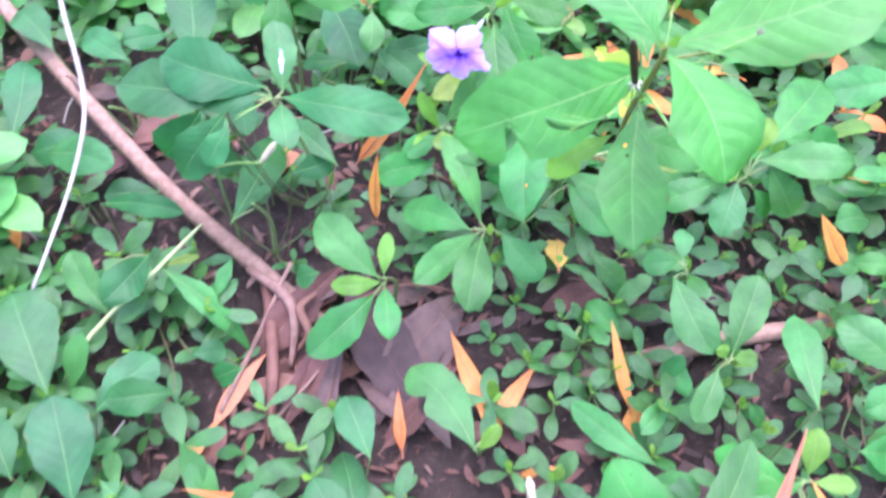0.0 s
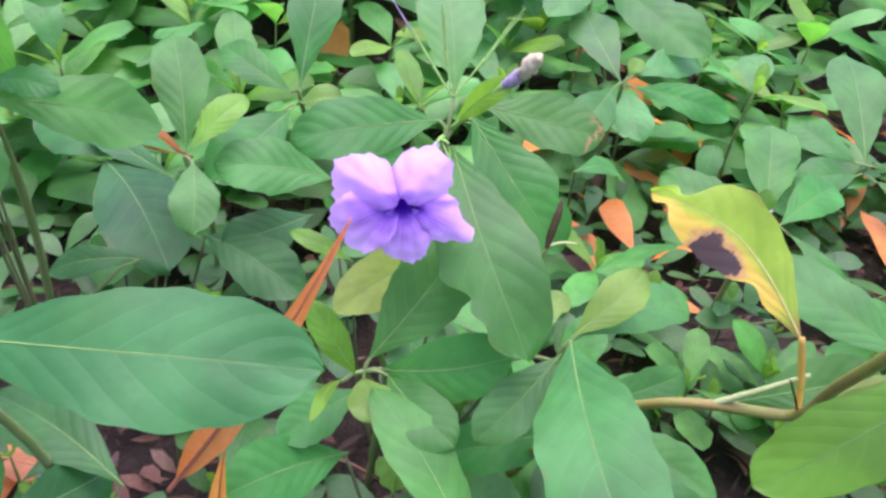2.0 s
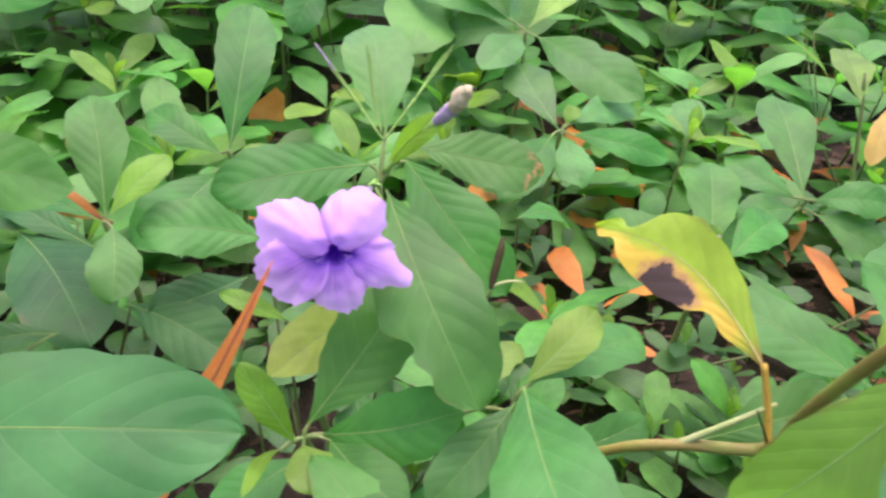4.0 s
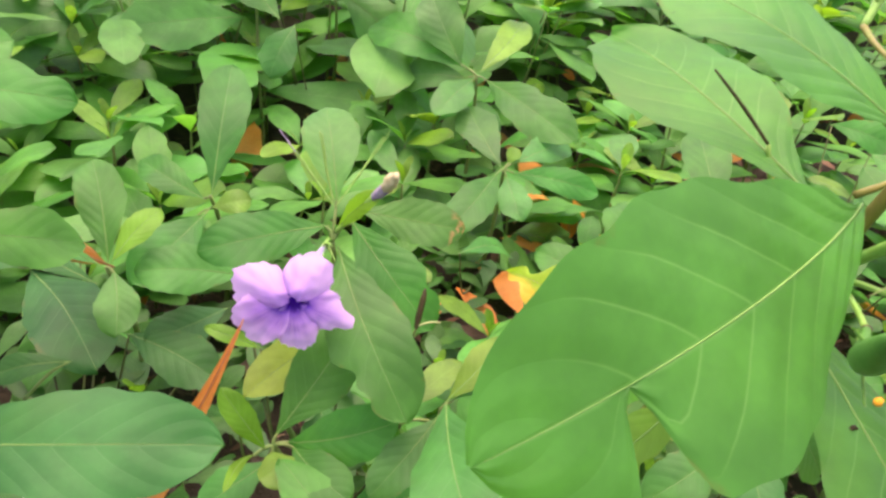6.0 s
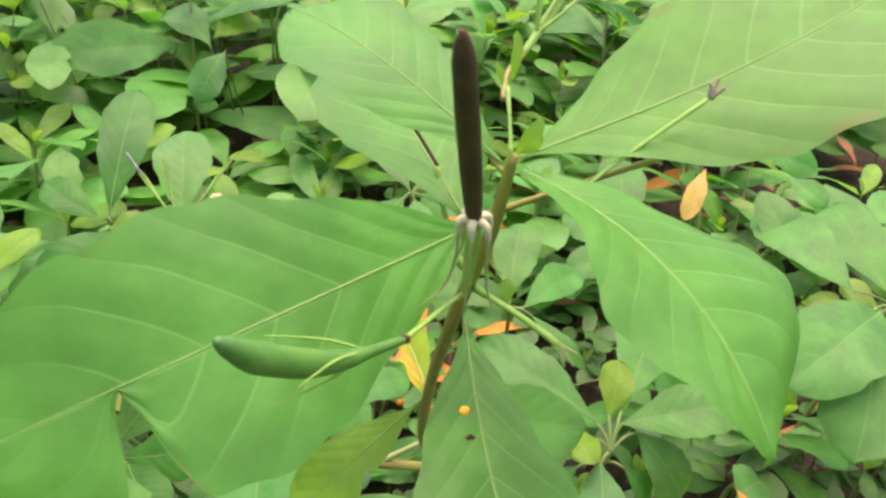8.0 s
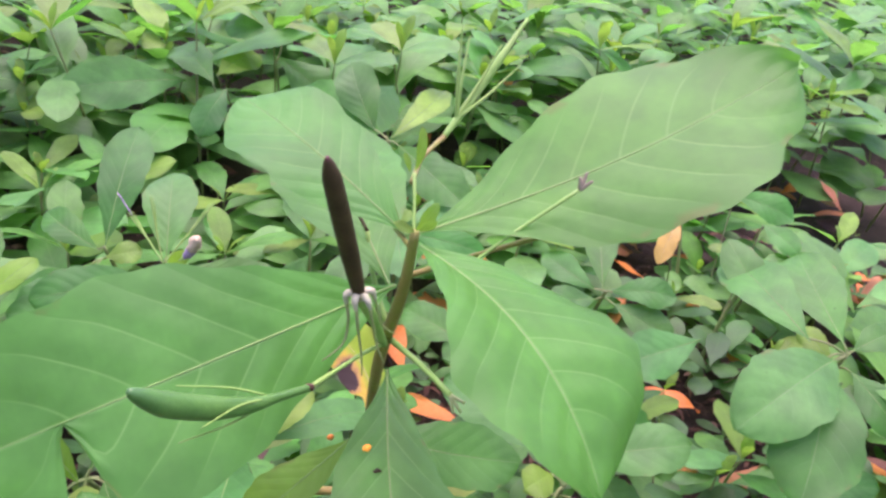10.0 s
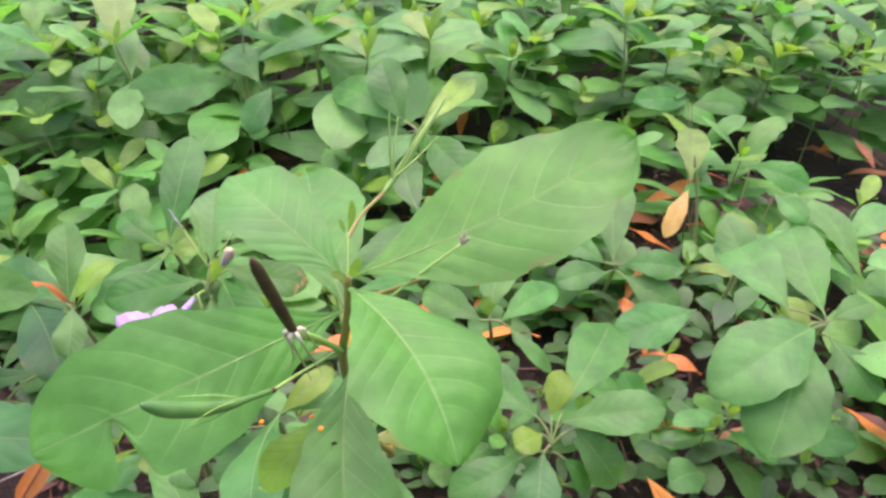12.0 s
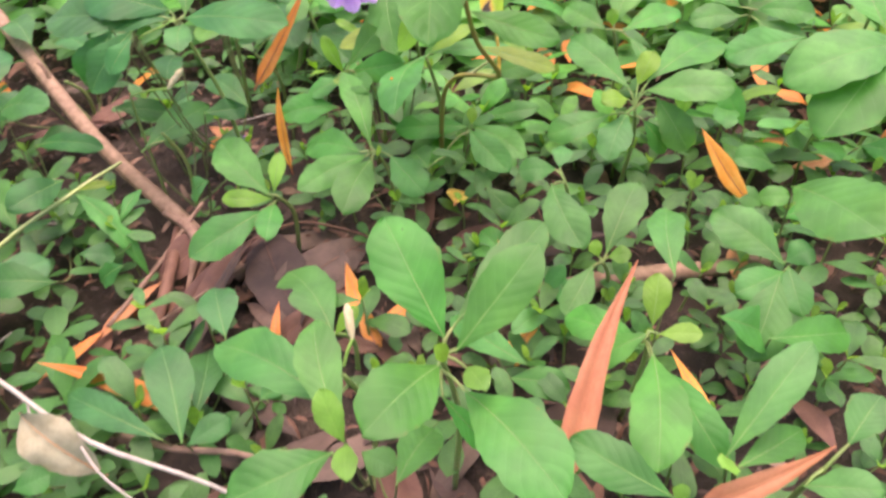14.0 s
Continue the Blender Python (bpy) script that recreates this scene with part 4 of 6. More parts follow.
p = plant((0.26, 0.398, 0.109), (0.26, 0.42), "plant with broad glossy rounded leaves")
leaf(p, (0.2657, 0.4055, 0.1205), (0.3368, 0.3959, 0.1305), 0.035, (-0.18, -0.43, 0.88))
leaf(p, (0.2552, 0.4082, 0.1216), (0.2088, 0.4733, 0.1316), 0.036, (-0.26, -0.33, 0.91))
leaf(p, (0.2611, 0.4086, 0.1236), (0.2744, 0.4304, 0.1436), 0.022, (-0.27, -0.56, 0.79), mat=LEAF_YOUNG)
leaf(p, (0.2691, 0.4101, 0.1275), (0.3445, 0.4997, 0.1175), 0.047, (0.17, -0.03, 0.99), bites=((.95,0,.3),))
leaf(p, (0.2543, 0.3963, 0.1054), (0.2358, 0.3506, 0.0904), 0.044, (-0.12, -0.27, 0.96), bites=((.85,1,.3),))
leaf(p, (0.2419, 0.3972, 0.1036), (0.1882, 0.3855, 0.0886), 0.031, (-0.16, -0.42, 0.89))
leaf(p, (0.2545, 0.4032, 0.1148), (0.2308, 0.3911, 0.1198), 0.023, (0.31, -0.23, 0.92), mat=LEAF_YOUNG)
leaf(p, (0.2666, 0.392, 0.1025), (0.2898, 0.3871, 0.0725), 0.022, (0.42, -0.78, 0.46))
leaf(p, (0.2758, 0.4021, 0.1182), (0.3058, 0.3823, 0.0782), 0.034, (0.18, -0.82, 0.54))

p = plant((0.528, 0.714, 0.146), (0.54, 0.672), "thin dry stalk topped by one round leaf")
leaf(p, (0.5206, 0.6991, 0.1241), (0.5608, 0.7761, 0.1441), 0.040, (-0.16, -0.17, 0.97), mat=LEAF_YOUNG)
leaf(p, (0.4839, 0.6443, 0.146), (0.4482, 0.6096, 0.116), 0.020, (-0.26, -0.46, 0.85), mat=LEAF_YELLOW)

p = plant((0.488, 0.442, 0.145), (0.48, 0.46), "leafy plant with long upright leaves")
leaf(p, (0.4871, 0.4461, 0.1504), (0.509, 0.5324, 0.1704), 0.050, (-0.35, -0.13, 0.93))
leaf(p, (0.4792, 0.4419, 0.1428), (0.3767, 0.4057, 0.1278), 0.063, (-0.03, -0.31, 0.95), arch=.15)
leaf(p, (0.4614, 0.4515, 0.1517), (0.4709, 0.5571, 0.1517), 0.051, (-0.38, 0.03, 0.92))
leaf(p, (0.4689, 0.444, 0.1433), (0.4009, 0.3637, 0.1033), 0.063, (-0.25, -0.25, 0.93))
leaf(p, (0.4921, 0.4428, 0.147), (0.5253, 0.446, 0.157), 0.041, (-0.23, -0.40, 0.89))
leaf(p, (0.489, 0.4358, 0.1368), (0.5001, 0.388, 0.1168), 0.050, (-0.40, -0.43, 0.81))
leaf(p, (0.4769, 0.4402, 0.14), (0.4693, 0.471, 0.15), 0.020, (-0.41, -0.37, 0.83), mat=LEAF_YOUNG)

p = plant((0.5, 0.56, 0.13), (0.5, 0.58), "low plant with curled leaf tips")
leaf(p, (0.4778, 0.4901, 0.13), (0.4645, 0.5599, 0.17), 0.035, (-0.37, -0.51, 0.78))
leaf(p, (0.585, 0.6496, 0.13), (0.5993, 0.6088, 0.12), 0.041, (-0.46, -0.36, 0.81))
leaf(p, (0.5967, 0.7119, 0.13), (0.6475, 0.6726, 0.12), 0.038, (-0.31, -0.59, 0.74))
leaf(p, (0.6205, 0.886, 0.13), (0.5325, 0.8711, 0.14), 0.041, (0.19, -0.59, 0.78))
leaf(p, (0.6116, 0.8684, 0.13), (0.6826, 0.8597, 0.13), 0.045, (-0.08, -0.64, 0.77))

p = plant((0.37, 0.4, 0.05), (0.37, 0.41), "low plant with round leaves by the litter")
leaf(p, (0.3674, 0.3466, 0.05), (0.3414, 0.35, 0.06), 0.032, (0.27, -0.46, 0.85))
leaf(p, (0.3578, 0.3528, 0.05), (0.3852, 0.3458, 0.06), 0.034, (-0.39, -0.30, 0.87))
leaf(p, (0.3761, 0.3313, 0.05), (0.4273, 0.3309, 0.065), 0.041, (-0.27, -0.30, 0.91))
leaf(p, (0.3884, 0.3972, 0.0505), (0.3447, 0.3807, 0.0705), 0.032, (0.47, -0.18, 0.87))
leaf(p, (0.4686, 0.4305, 0.05), (0.5048, 0.3877, 0.07), 0.032, (-0.60, -0.13, 0.79))
leaf(p, (0.3741, 0.4572, 0.05), (0.354, 0.4819, 0.08), 0.040, (-0.05, -0.79, 0.61))

p = plant((0.127, 0.075, 0.19), (0.125, 0.11), "sturdy plant with large ribbed leaves")
leaf(p, (0.1298, 0.0793, 0.194), (0.0972, 0.1301, 0.224), 0.037, (0.07, -0.47, 0.88))
leaf(p, (0.1338, 0.076, 0.1902), (0.1712, 0.1128, 0.2252), 0.029, (-0.09, -0.63, 0.77), mat=LEAF)
leaf(p, (0.1322, 0.084, 0.1985), (0.1746, 0.146, 0.2085), 0.025, (0.15, -0.25, 0.96))
leaf(p, (0.1274, 0.0719, 0.1867), (0.1001, 0.024, 0.2017), 0.036, (0.37, 0.08, 0.93))
leaf(p, (0.138, 0.0645, 0.178), (0.1821, 0.0071, 0.188), 0.038, (-0.25, -0.03, 0.97))
leaf(p, (0.1391, 0.0718, 0.1853), (0.1483, 0.0523, 0.1953), 0.014, (-0.35, 0.29, 0.89), mat=LEAF_YOUNG)
leaf(p, (0.13, 0.073, 0.1876), (0.1258, 0.0708, 0.2026), 0.008, (0.76, -0.64, 0.12), mat=LEAF_YOUNG)
leaf(p, (0.1278, 0.0619, 0.1766), (0.1484, 0.0605, 0.1366), 0.014, (0.69, -0.62, 0.38))

p = plant((0.074, 0.09, 0.15), (0.07, 0.12), "leafy plant with a white closed bud")
leaf(p, (0.0814, 0.0507, 0.15), (0.0689, 0.0675, 0.17), 0.016, (0.32, -0.62, 0.72), mat=LEAF_YOUNG)
leaf(p, (0.0792, 0.0552, 0.15), (0.0543, 0.1174, 0.16), 0.027, (0.06, -0.14, 0.99))
leaf(p, (0.0691, 0.0782, 0.1386), (-0.0064, 0.1196, 0.1336), 0.036, (-0.16, -0.18, 0.97))
leaf(p, (0.0768, 0.0459, 0.15), (0.0326, 0.018, 0.15), 0.040, (0.18, -0.28, 0.94))
leaf(p, (0.0819, 0.0507, 0.15), (0.0875, 0.0261, 0.16), 0.012, (-0.01, 0.37, 0.93), mat=LEAF_YOUNG)
leaf(p, (0.0902, 0.0466, 0.15), (0.1074, 0.0387, 0.15), 0.017, (-0.10, -0.21, 0.97))
leaf(p, (0.1084, 0.0303, 0.15), (0.1218, 0.0729, 0.13), 0.023, (0.32, 0.32, 0.89))

p = plant((0.038, 0.183, 0.068), (0.045, 0.2), "low plant with a notched green leaf by the litter")
leaf(p, (0.04, 0.1806, 0.0684), (-0.0097, 0.2483, 0.0592), 0.042, (0.1, -0.1, 0.98), bites=((.62, 1, .45, .05),))
leaf(p, (0.041, 0.181, 0.069), (0.056, 0.196, 0.082), 0.013, (0, -0.4, 0.9), mat=LEAF_YOUNG)

p = plant((0.24, 0.15, 0.12), (0.24, 0.17), "leafy plant with upright young leaves")
leaf(p, (0.2422, 0.1524, 0.1221), (0.2461, 0.1767, 0.1421), 0.019, (-0.16, -0.61, 0.77), mat=LEAF_YOUNG)
leaf(p, (0.2456, 0.1494, 0.1187), (0.2698, 0.1463, 0.1237), 0.014, (-0.23, -0.39, 0.89), mat=LEAF_YOUNG)
leaf(p, (0.2426, 0.1415, 0.1111), (0.2359, 0.0645, 0.1111), 0.037, (-0.10, 0.01, 1.00))
leaf(p, (0.2375, 0.1446, 0.1148), (0.1937, 0.173, 0.1048), 0.026, (-0.36, -0.25, 0.90))
leaf(p, (0.2407, 0.1495, 0.1194), (0.206, 0.1385, 0.0994), 0.021, (-0.32, -0.47, 0.82))
leaf(p, (0.241, 0.138, 0.1076), (0.2747, 0.0766, 0.0976), 0.026, (-0.19, -0.26, 0.95))
leaf(p, (0.2616, 0.195, 0.12), (0.2684, 0.2707, 0.11), 0.028, (-0.11, 0.14, 0.98))

p = plant((0.31, 0.06, 0.13), (0.31, 0.08), "leafy plant with narrow bright upright leaves")
leaf(p, (0.2644, 0.0635, 0.13), (0.311, 0.1139, 0.16), 0.024, (-0.21, -0.35, 0.91), mat=LEAF)
leaf(p, (0.2378, 0.0415, 0.13), (0.189, 0.0652, 0.14), 0.027, (0.02, -0.36, 0.93))
leaf(p, (0.2681, 0.0582, 0.13), (0.3103, 0.0884, 0.12), 0.019, (0.24, -0.02, 0.97))
leaf(p, (0.2687, 0.0613, 0.13), (0.2595, 0.0522, 0.14), 0.012, (0.55, 0.30, 0.78), mat=LEAF_YOUNG)
leaf(p, (0.2999, 0.0538, 0.1249), (0.3325, 0.0474, 0.1349), 0.022, (-0.33, -0.26, 0.91))
leaf(p, (0.3211, 0.0687, 0.1375), (0.3407, 0.0917, 0.1475), 0.035, (-0.20, -0.24, 0.95))
leaf(p, (0.24, 0.0394, 0.13), (0.2397, 0.044, 0.14), 0.008, (-0.17, -0.90, 0.41), mat=LEAF_YOUNG)

p = plant((0.225, 0.246, 0.08), (0.23, 0.26), "small plant with an upright oval leaf")
leaf(p, (0.2272, 0.2497, 0.0834), (0.253, 0.3079, 0.1034), 0.033, (-0.02, -0.32, 0.95))
leaf(p, (0.2285, 0.2489, 0.0825), (0.2447, 0.2473, 0.0875), 0.015, (-0.30, -0.45, 0.84), mat=LEAF_YOUNG)
leaf(p, (0.2224, 0.2484, 0.0828), (0.2179, 0.2554, 0.0928), 0.010, (0.09, -0.80, 0.60), mat=LEAF_YOUNG)
leaf(p, (0.2185, 0.2439, 0.0786), (0.1976, 0.204, 0.0686), 0.024, (0.03, -0.26, 0.97))

p = plant((0.2, 0.31, 0.1), (0.2, 0.33), "plant with drooping oval leaves")
leaf(p, (0.193, 0.3168, 0.1078), (0.1644, 0.3127, 0.1078), 0.035, (0.07, -0.51, 0.86))
leaf(p, (0.189, 0.3089, 0.1003), (0.2105, 0.2479, 0.0903), 0.035, (-0.16, -0.21, 0.96))
leaf(p, (0.1952, 0.317, 0.1077), (0.2006, 0.3457, 0.1077), 0.018, (0.06, -0.01, 1.00))

p = plant((0.36, 0.24, 0.11), (0.36, 0.26), "leafy plant with broad flat leaves")
leaf(p, (0.3416, 0.2276, 0.0996), (0.2993, 0.269, 0.1096), 0.035, (-0.22, -0.44, 0.87))
leaf(p, (0.3416, 0.2249, 0.0969), (0.3045, 0.2033, 0.0969), 0.031, (0.14, -0.25, 0.96))
leaf(p, (0.3434, 0.2277, 0.0995), (0.3461, 0.192, 0.0895), 0.037, (-0.24, -0.28, 0.93))
leaf(p, (0.3599, 0.2978, 0.11), (0.387, 0.2136, 0.14), 0.062, (-0.56, 0.11, 0.82))
leaf(p, (0.3415, 0.2289, 0.1009), (0.3577, 0.2326, 0.1109), 0.026, (-0.38, -0.48, 0.79))
leaf(p, (0.3302, 0.2069, 0.11), (0.3103, 0.1618, 0.08), 0.043, (-0.24, -0.46, 0.85))
leaf(p, (0.3115, 0.1557, 0.11), (0.3696, 0.1787, 0.09), 0.029, (0.39, -0.21, 0.89))
leaf(p, (0.2853, 0.1722, 0.11), (0.3283, 0.1805, 0.08), 0.047, (0.57, -0.41, 0.71))

p = plant((-0.031, 0.314, 0.08), (-0.03, 0.33), "small plant with pointed bright leaves above the litter")
leaf(p, (-0.0354, 0.3134, 0.08), (-0.0863, 0.359, 0.1), 0.038, (0.06, -0.35, 0.94))
leaf(p, (-0.0322, 0.315, 0.0811), (-0.0292, 0.3428, 0.1011), 0.015, (0.27, -0.58, 0.77), mat=LEAF_YOUNG)
leaf(p, (-0.0335, 0.3117, 0.0779), (-0.0726, 0.3048, 0.0829), 0.018, (0.19, -0.48, 0.86), mat=LEAF_YOUNG)
leaf(p, (-0.0388, 0.3048, 0.0716), (-0.0864, 0.2527, 0.0666), 0.036, (0.31, -0.37, 0.88))
leaf(p, (-0.032, 0.3092, 0.0752), (-0.0258, 0.2611, 0.0802), 0.024, (0.16, 0.12, 0.98))

p = plant((0.048, 0.35, 0.097), (0.05, 0.37), "small plant with narrow folded leaves")
leaf(p, (0.0441, 0.3522, 0.0997), (0.0135, 0.4195, 0.1297), 0.025, (0.02, -0.40, 0.92), mat=LEAF)
leaf(p, (0.041, 0.3477, 0.0955), (-0.0069, 0.3012, 0.0955), 0.028, (0.34, -0.35, 0.87))
leaf(p, (0.0448, 0.3457, 0.0931), (0.0326, 0.2785, 0.0931), 0.036, (0.24, -0.04, 0.97))
leaf(p, (0.0595, 0.3491, 0.0947), (0.0913, 0.3116, 0.0847), 0.034, (-0.08, -0.32, 0.94))
leaf(p, (0.0479, 0.3499, 0.0969), (0.0535, 0.3471, 0.1019), 0.009, (-0.71, -0.41, 0.57), mat=LEAF_YOUNG)
leaf(p, (0.0364, 0.349, 0.0974), (-0.0191, 0.3828, 0.0774), 0.034, (-0.47, -0.27, 0.84))
leaf(p, (0.0056, 0.4152, 0.097), (-0.044, 0.4014, 0.097), 0.031, (0.15, -0.55, 0.82))

p = plant((0.1, 0.4, 0.06), (0.1, 0.42), "low plant with small oval leaves")
leaf(p, (0.1239, 0.4514, 0.06), (0.1844, 0.4578, 0.07), 0.022, (-0.07, -0.57, 0.82))
leaf(p, (0.1218, 0.4394, 0.06), (0.1714, 0.393, 0.06), 0.028, (-0.29, -0.31, 0.91))
leaf(p, (0.1191, 0.4394, 0.06), (0.0506, 0.4339, 0.06), 0.029, (0.04, -0.55, 0.83))
leaf(p, (0.1206, 0.4157, 0.0735), (0.1568, 0.3683, 0.0635), 0.031, (-0.16, -0.32, 0.93))
leaf(p, (0.1216, 0.444, 0.06), (0.1215, 0.4496, 0.075), 0.010, (0.04, -0.94, 0.35), mat=LEAF_YOUNG)
leaf(p, (0.086, 0.3882, 0.0497), (0.0638, 0.4395, 0.0297), 0.034, (-0.33, 0.22, 0.92))
leaf(p, (0.1379, 0.3532, 0.06), (0.1672, 0.3333, 0.04), 0.031, (0.14, -0.60, 0.79))
leaf(p, (0.0513, 0.5228, 0.06), (0.0454, 0.4782, 0.03), 0.050, (0.10, -0.56, 0.82))

p = plant((0.122, 0.286, 0.042), (0.125, 0.3), "low seedling with small leaves")
leaf(p, (0.1583, 0.284, 0.042), (0.1345, 0.3162, 0.042), 0.028, (-0.23, -0.17, 0.96))
leaf(p, (0.1958, 0.2728, 0.042), (0.2049, 0.2352, 0.042), 0.018, (-0.16, -0.04, 0.99))
leaf(p, (0.1843, 0.2486, 0.042), (0.2003, 0.2595, 0.062), 0.016, (-0.33, -0.69, 0.64))
leaf(p, (0.1923, 0.2319, 0.042), (0.1611, 0.2011, 0.052), 0.019, (0.37, -0.08, 0.92))
leaf(p, (0.1752, 0.1796, 0.042), (0.1163, 0.232, 0.032), 0.026, (-0.30, -0.15, 0.94))
leaf(p, (0.1597, 0.1694, 0.042), (0.2015, 0.1621, 0.042), 0.028, (-0.06, -0.36, 0.93))

p = plant((-0.25, 0.33, 0.07), (-0.25, 0.34), "low plant with dark rounded leaves", blades=LEAF_SHADED)
leaf(p, (-0.2234, 0.337, 0.0739), (-0.2444, 0.2854, 0.0839), 0.034, (0.57, -0.07, 0.82))
leaf(p, (-0.3406, 0.4425, 0.07), (-0.2613, 0.4079, 0.1), 0.040, (-0.45, -0.29, 0.85))
leaf(p, (-0.1781, 0.2213, 0.07), (-0.2252, 0.2102, 0.08), 0.041, (0.28, -0.39, 0.88))
leaf(p, (-0.1739, 0.2514, 0.07), (-0.1509, 0.259, 0.06), 0.021, (0.47, -0.36, 0.80))
leaf(p, (-0.2787, 0.3883, 0.07), (-0.2012, 0.3744, 0.08), 0.023, (-0.19, -0.44, 0.88))
leaf(p, (-0.133, 0.2405, 0.07), (-0.1587, 0.2406, 0.05), 0.022, (-0.48, -0.63, 0.61))

p = plant((-0.06, 0.13, 0.07), (-0.06, 0.14), "low plant with rounded leaves beside dry twigs", blades=LEAF_SHADED)
leaf(p, (-0.0373, 0.0926, 0.07), (-0.0714, 0.1582, 0.08), 0.034, (0.14, -0.08, 0.99))
leaf(p, (-0.0339, 0.0908, 0.07), (-0.0125, 0.1117, 0.07), 0.020, (0.26, -0.27, 0.93))
leaf(p, (-0.0417, 0.1189, 0.0565), (-0.0594, 0.1887, 0.0365), 0.028, (0.12, 0.30, 0.95))
leaf(p, (-0.0492, 0.0939, 0.07), (-0.1314, 0.1298, 0.06), 0.024, (-0.17, -0.12, 0.98))
leaf(p, (-0.0336, 0.1735, 0.07), (-0.0557, 0.22, 0.07), 0.034, (0.05, 0.02, 1.00))
leaf(p, (0.0028, 0.1249, 0.07), (0.0043, 0.1475, 0.05), 0.016, (0.44, 0.58, 0.68))
leaf(p, (-0.128, 0.0564, 0.07), (-0.1094, 0.0682, 0.07), 0.020, (0.21, -0.33, 0.92))

p = plant((-0.14, 0.37, 0.1), (-0.14, 0.38), "low plant with small dull leaves", blades=LEAF_SHADED)
leaf(p, (-0.167, 0.4979, 0.1), (-0.1488, 0.4237, 0.12), 0.027, (0.17, 0.30, 0.94))
leaf(p, (-0.1999, 0.4085, 0.1), (-0.1608, 0.4297, 0.08), 0.025, (0.58, -0.40, 0.71))
leaf(p, (-0.0788, 0.3066, 0.1), (-0.1004, 0.3125, 0.08), 0.036, (-0.64, -0.57, 0.52))
leaf(p, (-0.1132, 0.4005, 0.1), (-0.081, 0.4248, 0.09), 0.029, (0.52, -0.36, 0.78))
leaf(p, (-0.0746, 0.4098, 0.1), (-0.1255, 0.4565, 0.1), 0.029, (-0.19, -0.20, 0.96))
leaf(p, (-0.1575, 0.3569, 0.0888), (-0.1413, 0.4713, 0.0588), 0.039, (0.49, 0.16, 0.86))

p = plant((-0.118, 0.5, 0.245), (-0.132, 0.545), "tall leafy plant with large soft green leaves")
leaf(p, (-0.1456, 0.5435, 0.245), (-0.1613, 0.488, 0.205), 0.061, (0.22, -0.61, 0.76))
leaf(p, (-0.1203, 0.5195, 0.2618), (-0.0524, 0.5174, 0.2518), 0.034, (0.11, -0.53, 0.84), bites=((.8,1,.3),))
leaf(p, (-0.1425, 0.5627, 0.245), (-0.0821, 0.5822, 0.255), 0.040, (0.06, -0.60, 0.80))
leaf(p, (-0.1532, 0.5684, 0.245), (-0.1968, 0.5744, 0.245), 0.038, (-0.07, -0.51, 0.85))
leaf(p, (-0.1456, 0.5627, 0.245), (-0.1442, 0.5745, 0.265), 0.011, (0.24, -0.84, 0.48), mat=LEAF_YOUNG)
leaf(p, (-0.1139, 0.5001, 0.2462), (-0.1107, 0.5049, 0.2262), 0.017, (0.66, -0.75, -0.08))
leaf(p, (-0.1025, 0.4932, 0.2424), (-0.1149, 0.5361, 0.1924), 0.011, (-0.15, 0.73, 0.66))
rod("shoot", p, [(-0.118, 0.5, 0.244), (-0.106, 0.497, 0.256), (-0.094, 0.494, 0.259), (-0.0885, 0.4936, 0.2577)], [0.0016, 0.0012, 0.001, 0.0007], STEM, 7)
leaf(p, (-0.1201, 0.5137, 0.1959), (-0.0603, 0.5272, 0.1759), 0.034, (0.37, -0.49, 0.79))
leaf(p, (-0.1212, 0.5147, 0.1967), (-0.125, 0.4794, 0.1667), 0.028, (0.17, -0.65, 0.74))
leaf(p, (-0.1199, 0.5163, 0.1986), (-0.1491, 0.5062, 0.1886), 0.023, (-0.05, -0.63, 0.78), bites=((.8,1,.35),))
leaf(p, (-0.1173, 0.5176, 0.2006), (-0.0917, 0.5104, 0.2006), 0.016, (-0.13, -0.48, 0.87), bites=((.5,1,.35,.05),(.5,-1,.3,.05)))

p = plant((-0.245, 0.13, 0.06), (-0.25, 0.14), "low plant with large bluish green leaves", blades=LEAF_SHADED)
leaf(p, (-0.2324, 0.139, 0.0657), (-0.2605, 0.211, 0.0857), 0.048, (0.27, -0.16, 0.95))
leaf(p, (-0.2768, 0.2208, 0.06), (-0.3253, 0.3004, 0.07), 0.065, (0.18, -0.01, 0.98))
leaf(p, (-0.2836, 0.1586, 0.06), (-0.3082, 0.1993, 0.07), 0.048, (0.26, -0.08, 0.96))
leaf(p, (-0.2229, 0.1595, 0.06), (-0.1926, 0.1414, 0.05), 0.040, (0.24, -0.14, 0.96))
leaf(p, (-0.2394, 0.2062, 0.06), (-0.2034, 0.2538, 0.06), 0.038, (0.26, -0.19, 0.95))

p = plant((-0.3, 0.5, 0.07), (-0.3, 0.52), "low plant with broad leaves beside the fallen branch", blades=LEAF_SHADED)
leaf(p, (-0.2947, 0.4549, 0.07), (-0.3529, 0.4426, 0.07), 0.037, (0.09, -0.43, 0.90))
leaf(p, (-0.3766, 0.4566, 0.07), (-0.3879, 0.5467, 0.08), 0.038, (0.30, -0.07, 0.95))
leaf(p, (-0.3732, 0.5735, 0.07), (-0.4279, 0.6305, 0.07), 0.041, (-0.07, -0.06, 1.00))
leaf(p, (-0.2297, 0.4022, 0.07), (-0.2774, 0.3983, 0.07), 0.034, (0.03, -0.38, 0.92))
leaf(p, (-0.2945, 0.5594, 0.07), (-0.3494, 0.5984, 0.07), 0.036, (-0.14, -0.19, 0.97))
leaf(p, (-0.2646, 0.6003, 0.07), (-0.3033, 0.5759, 0.08), 0.040, (0.44, -0.35, 0.83))

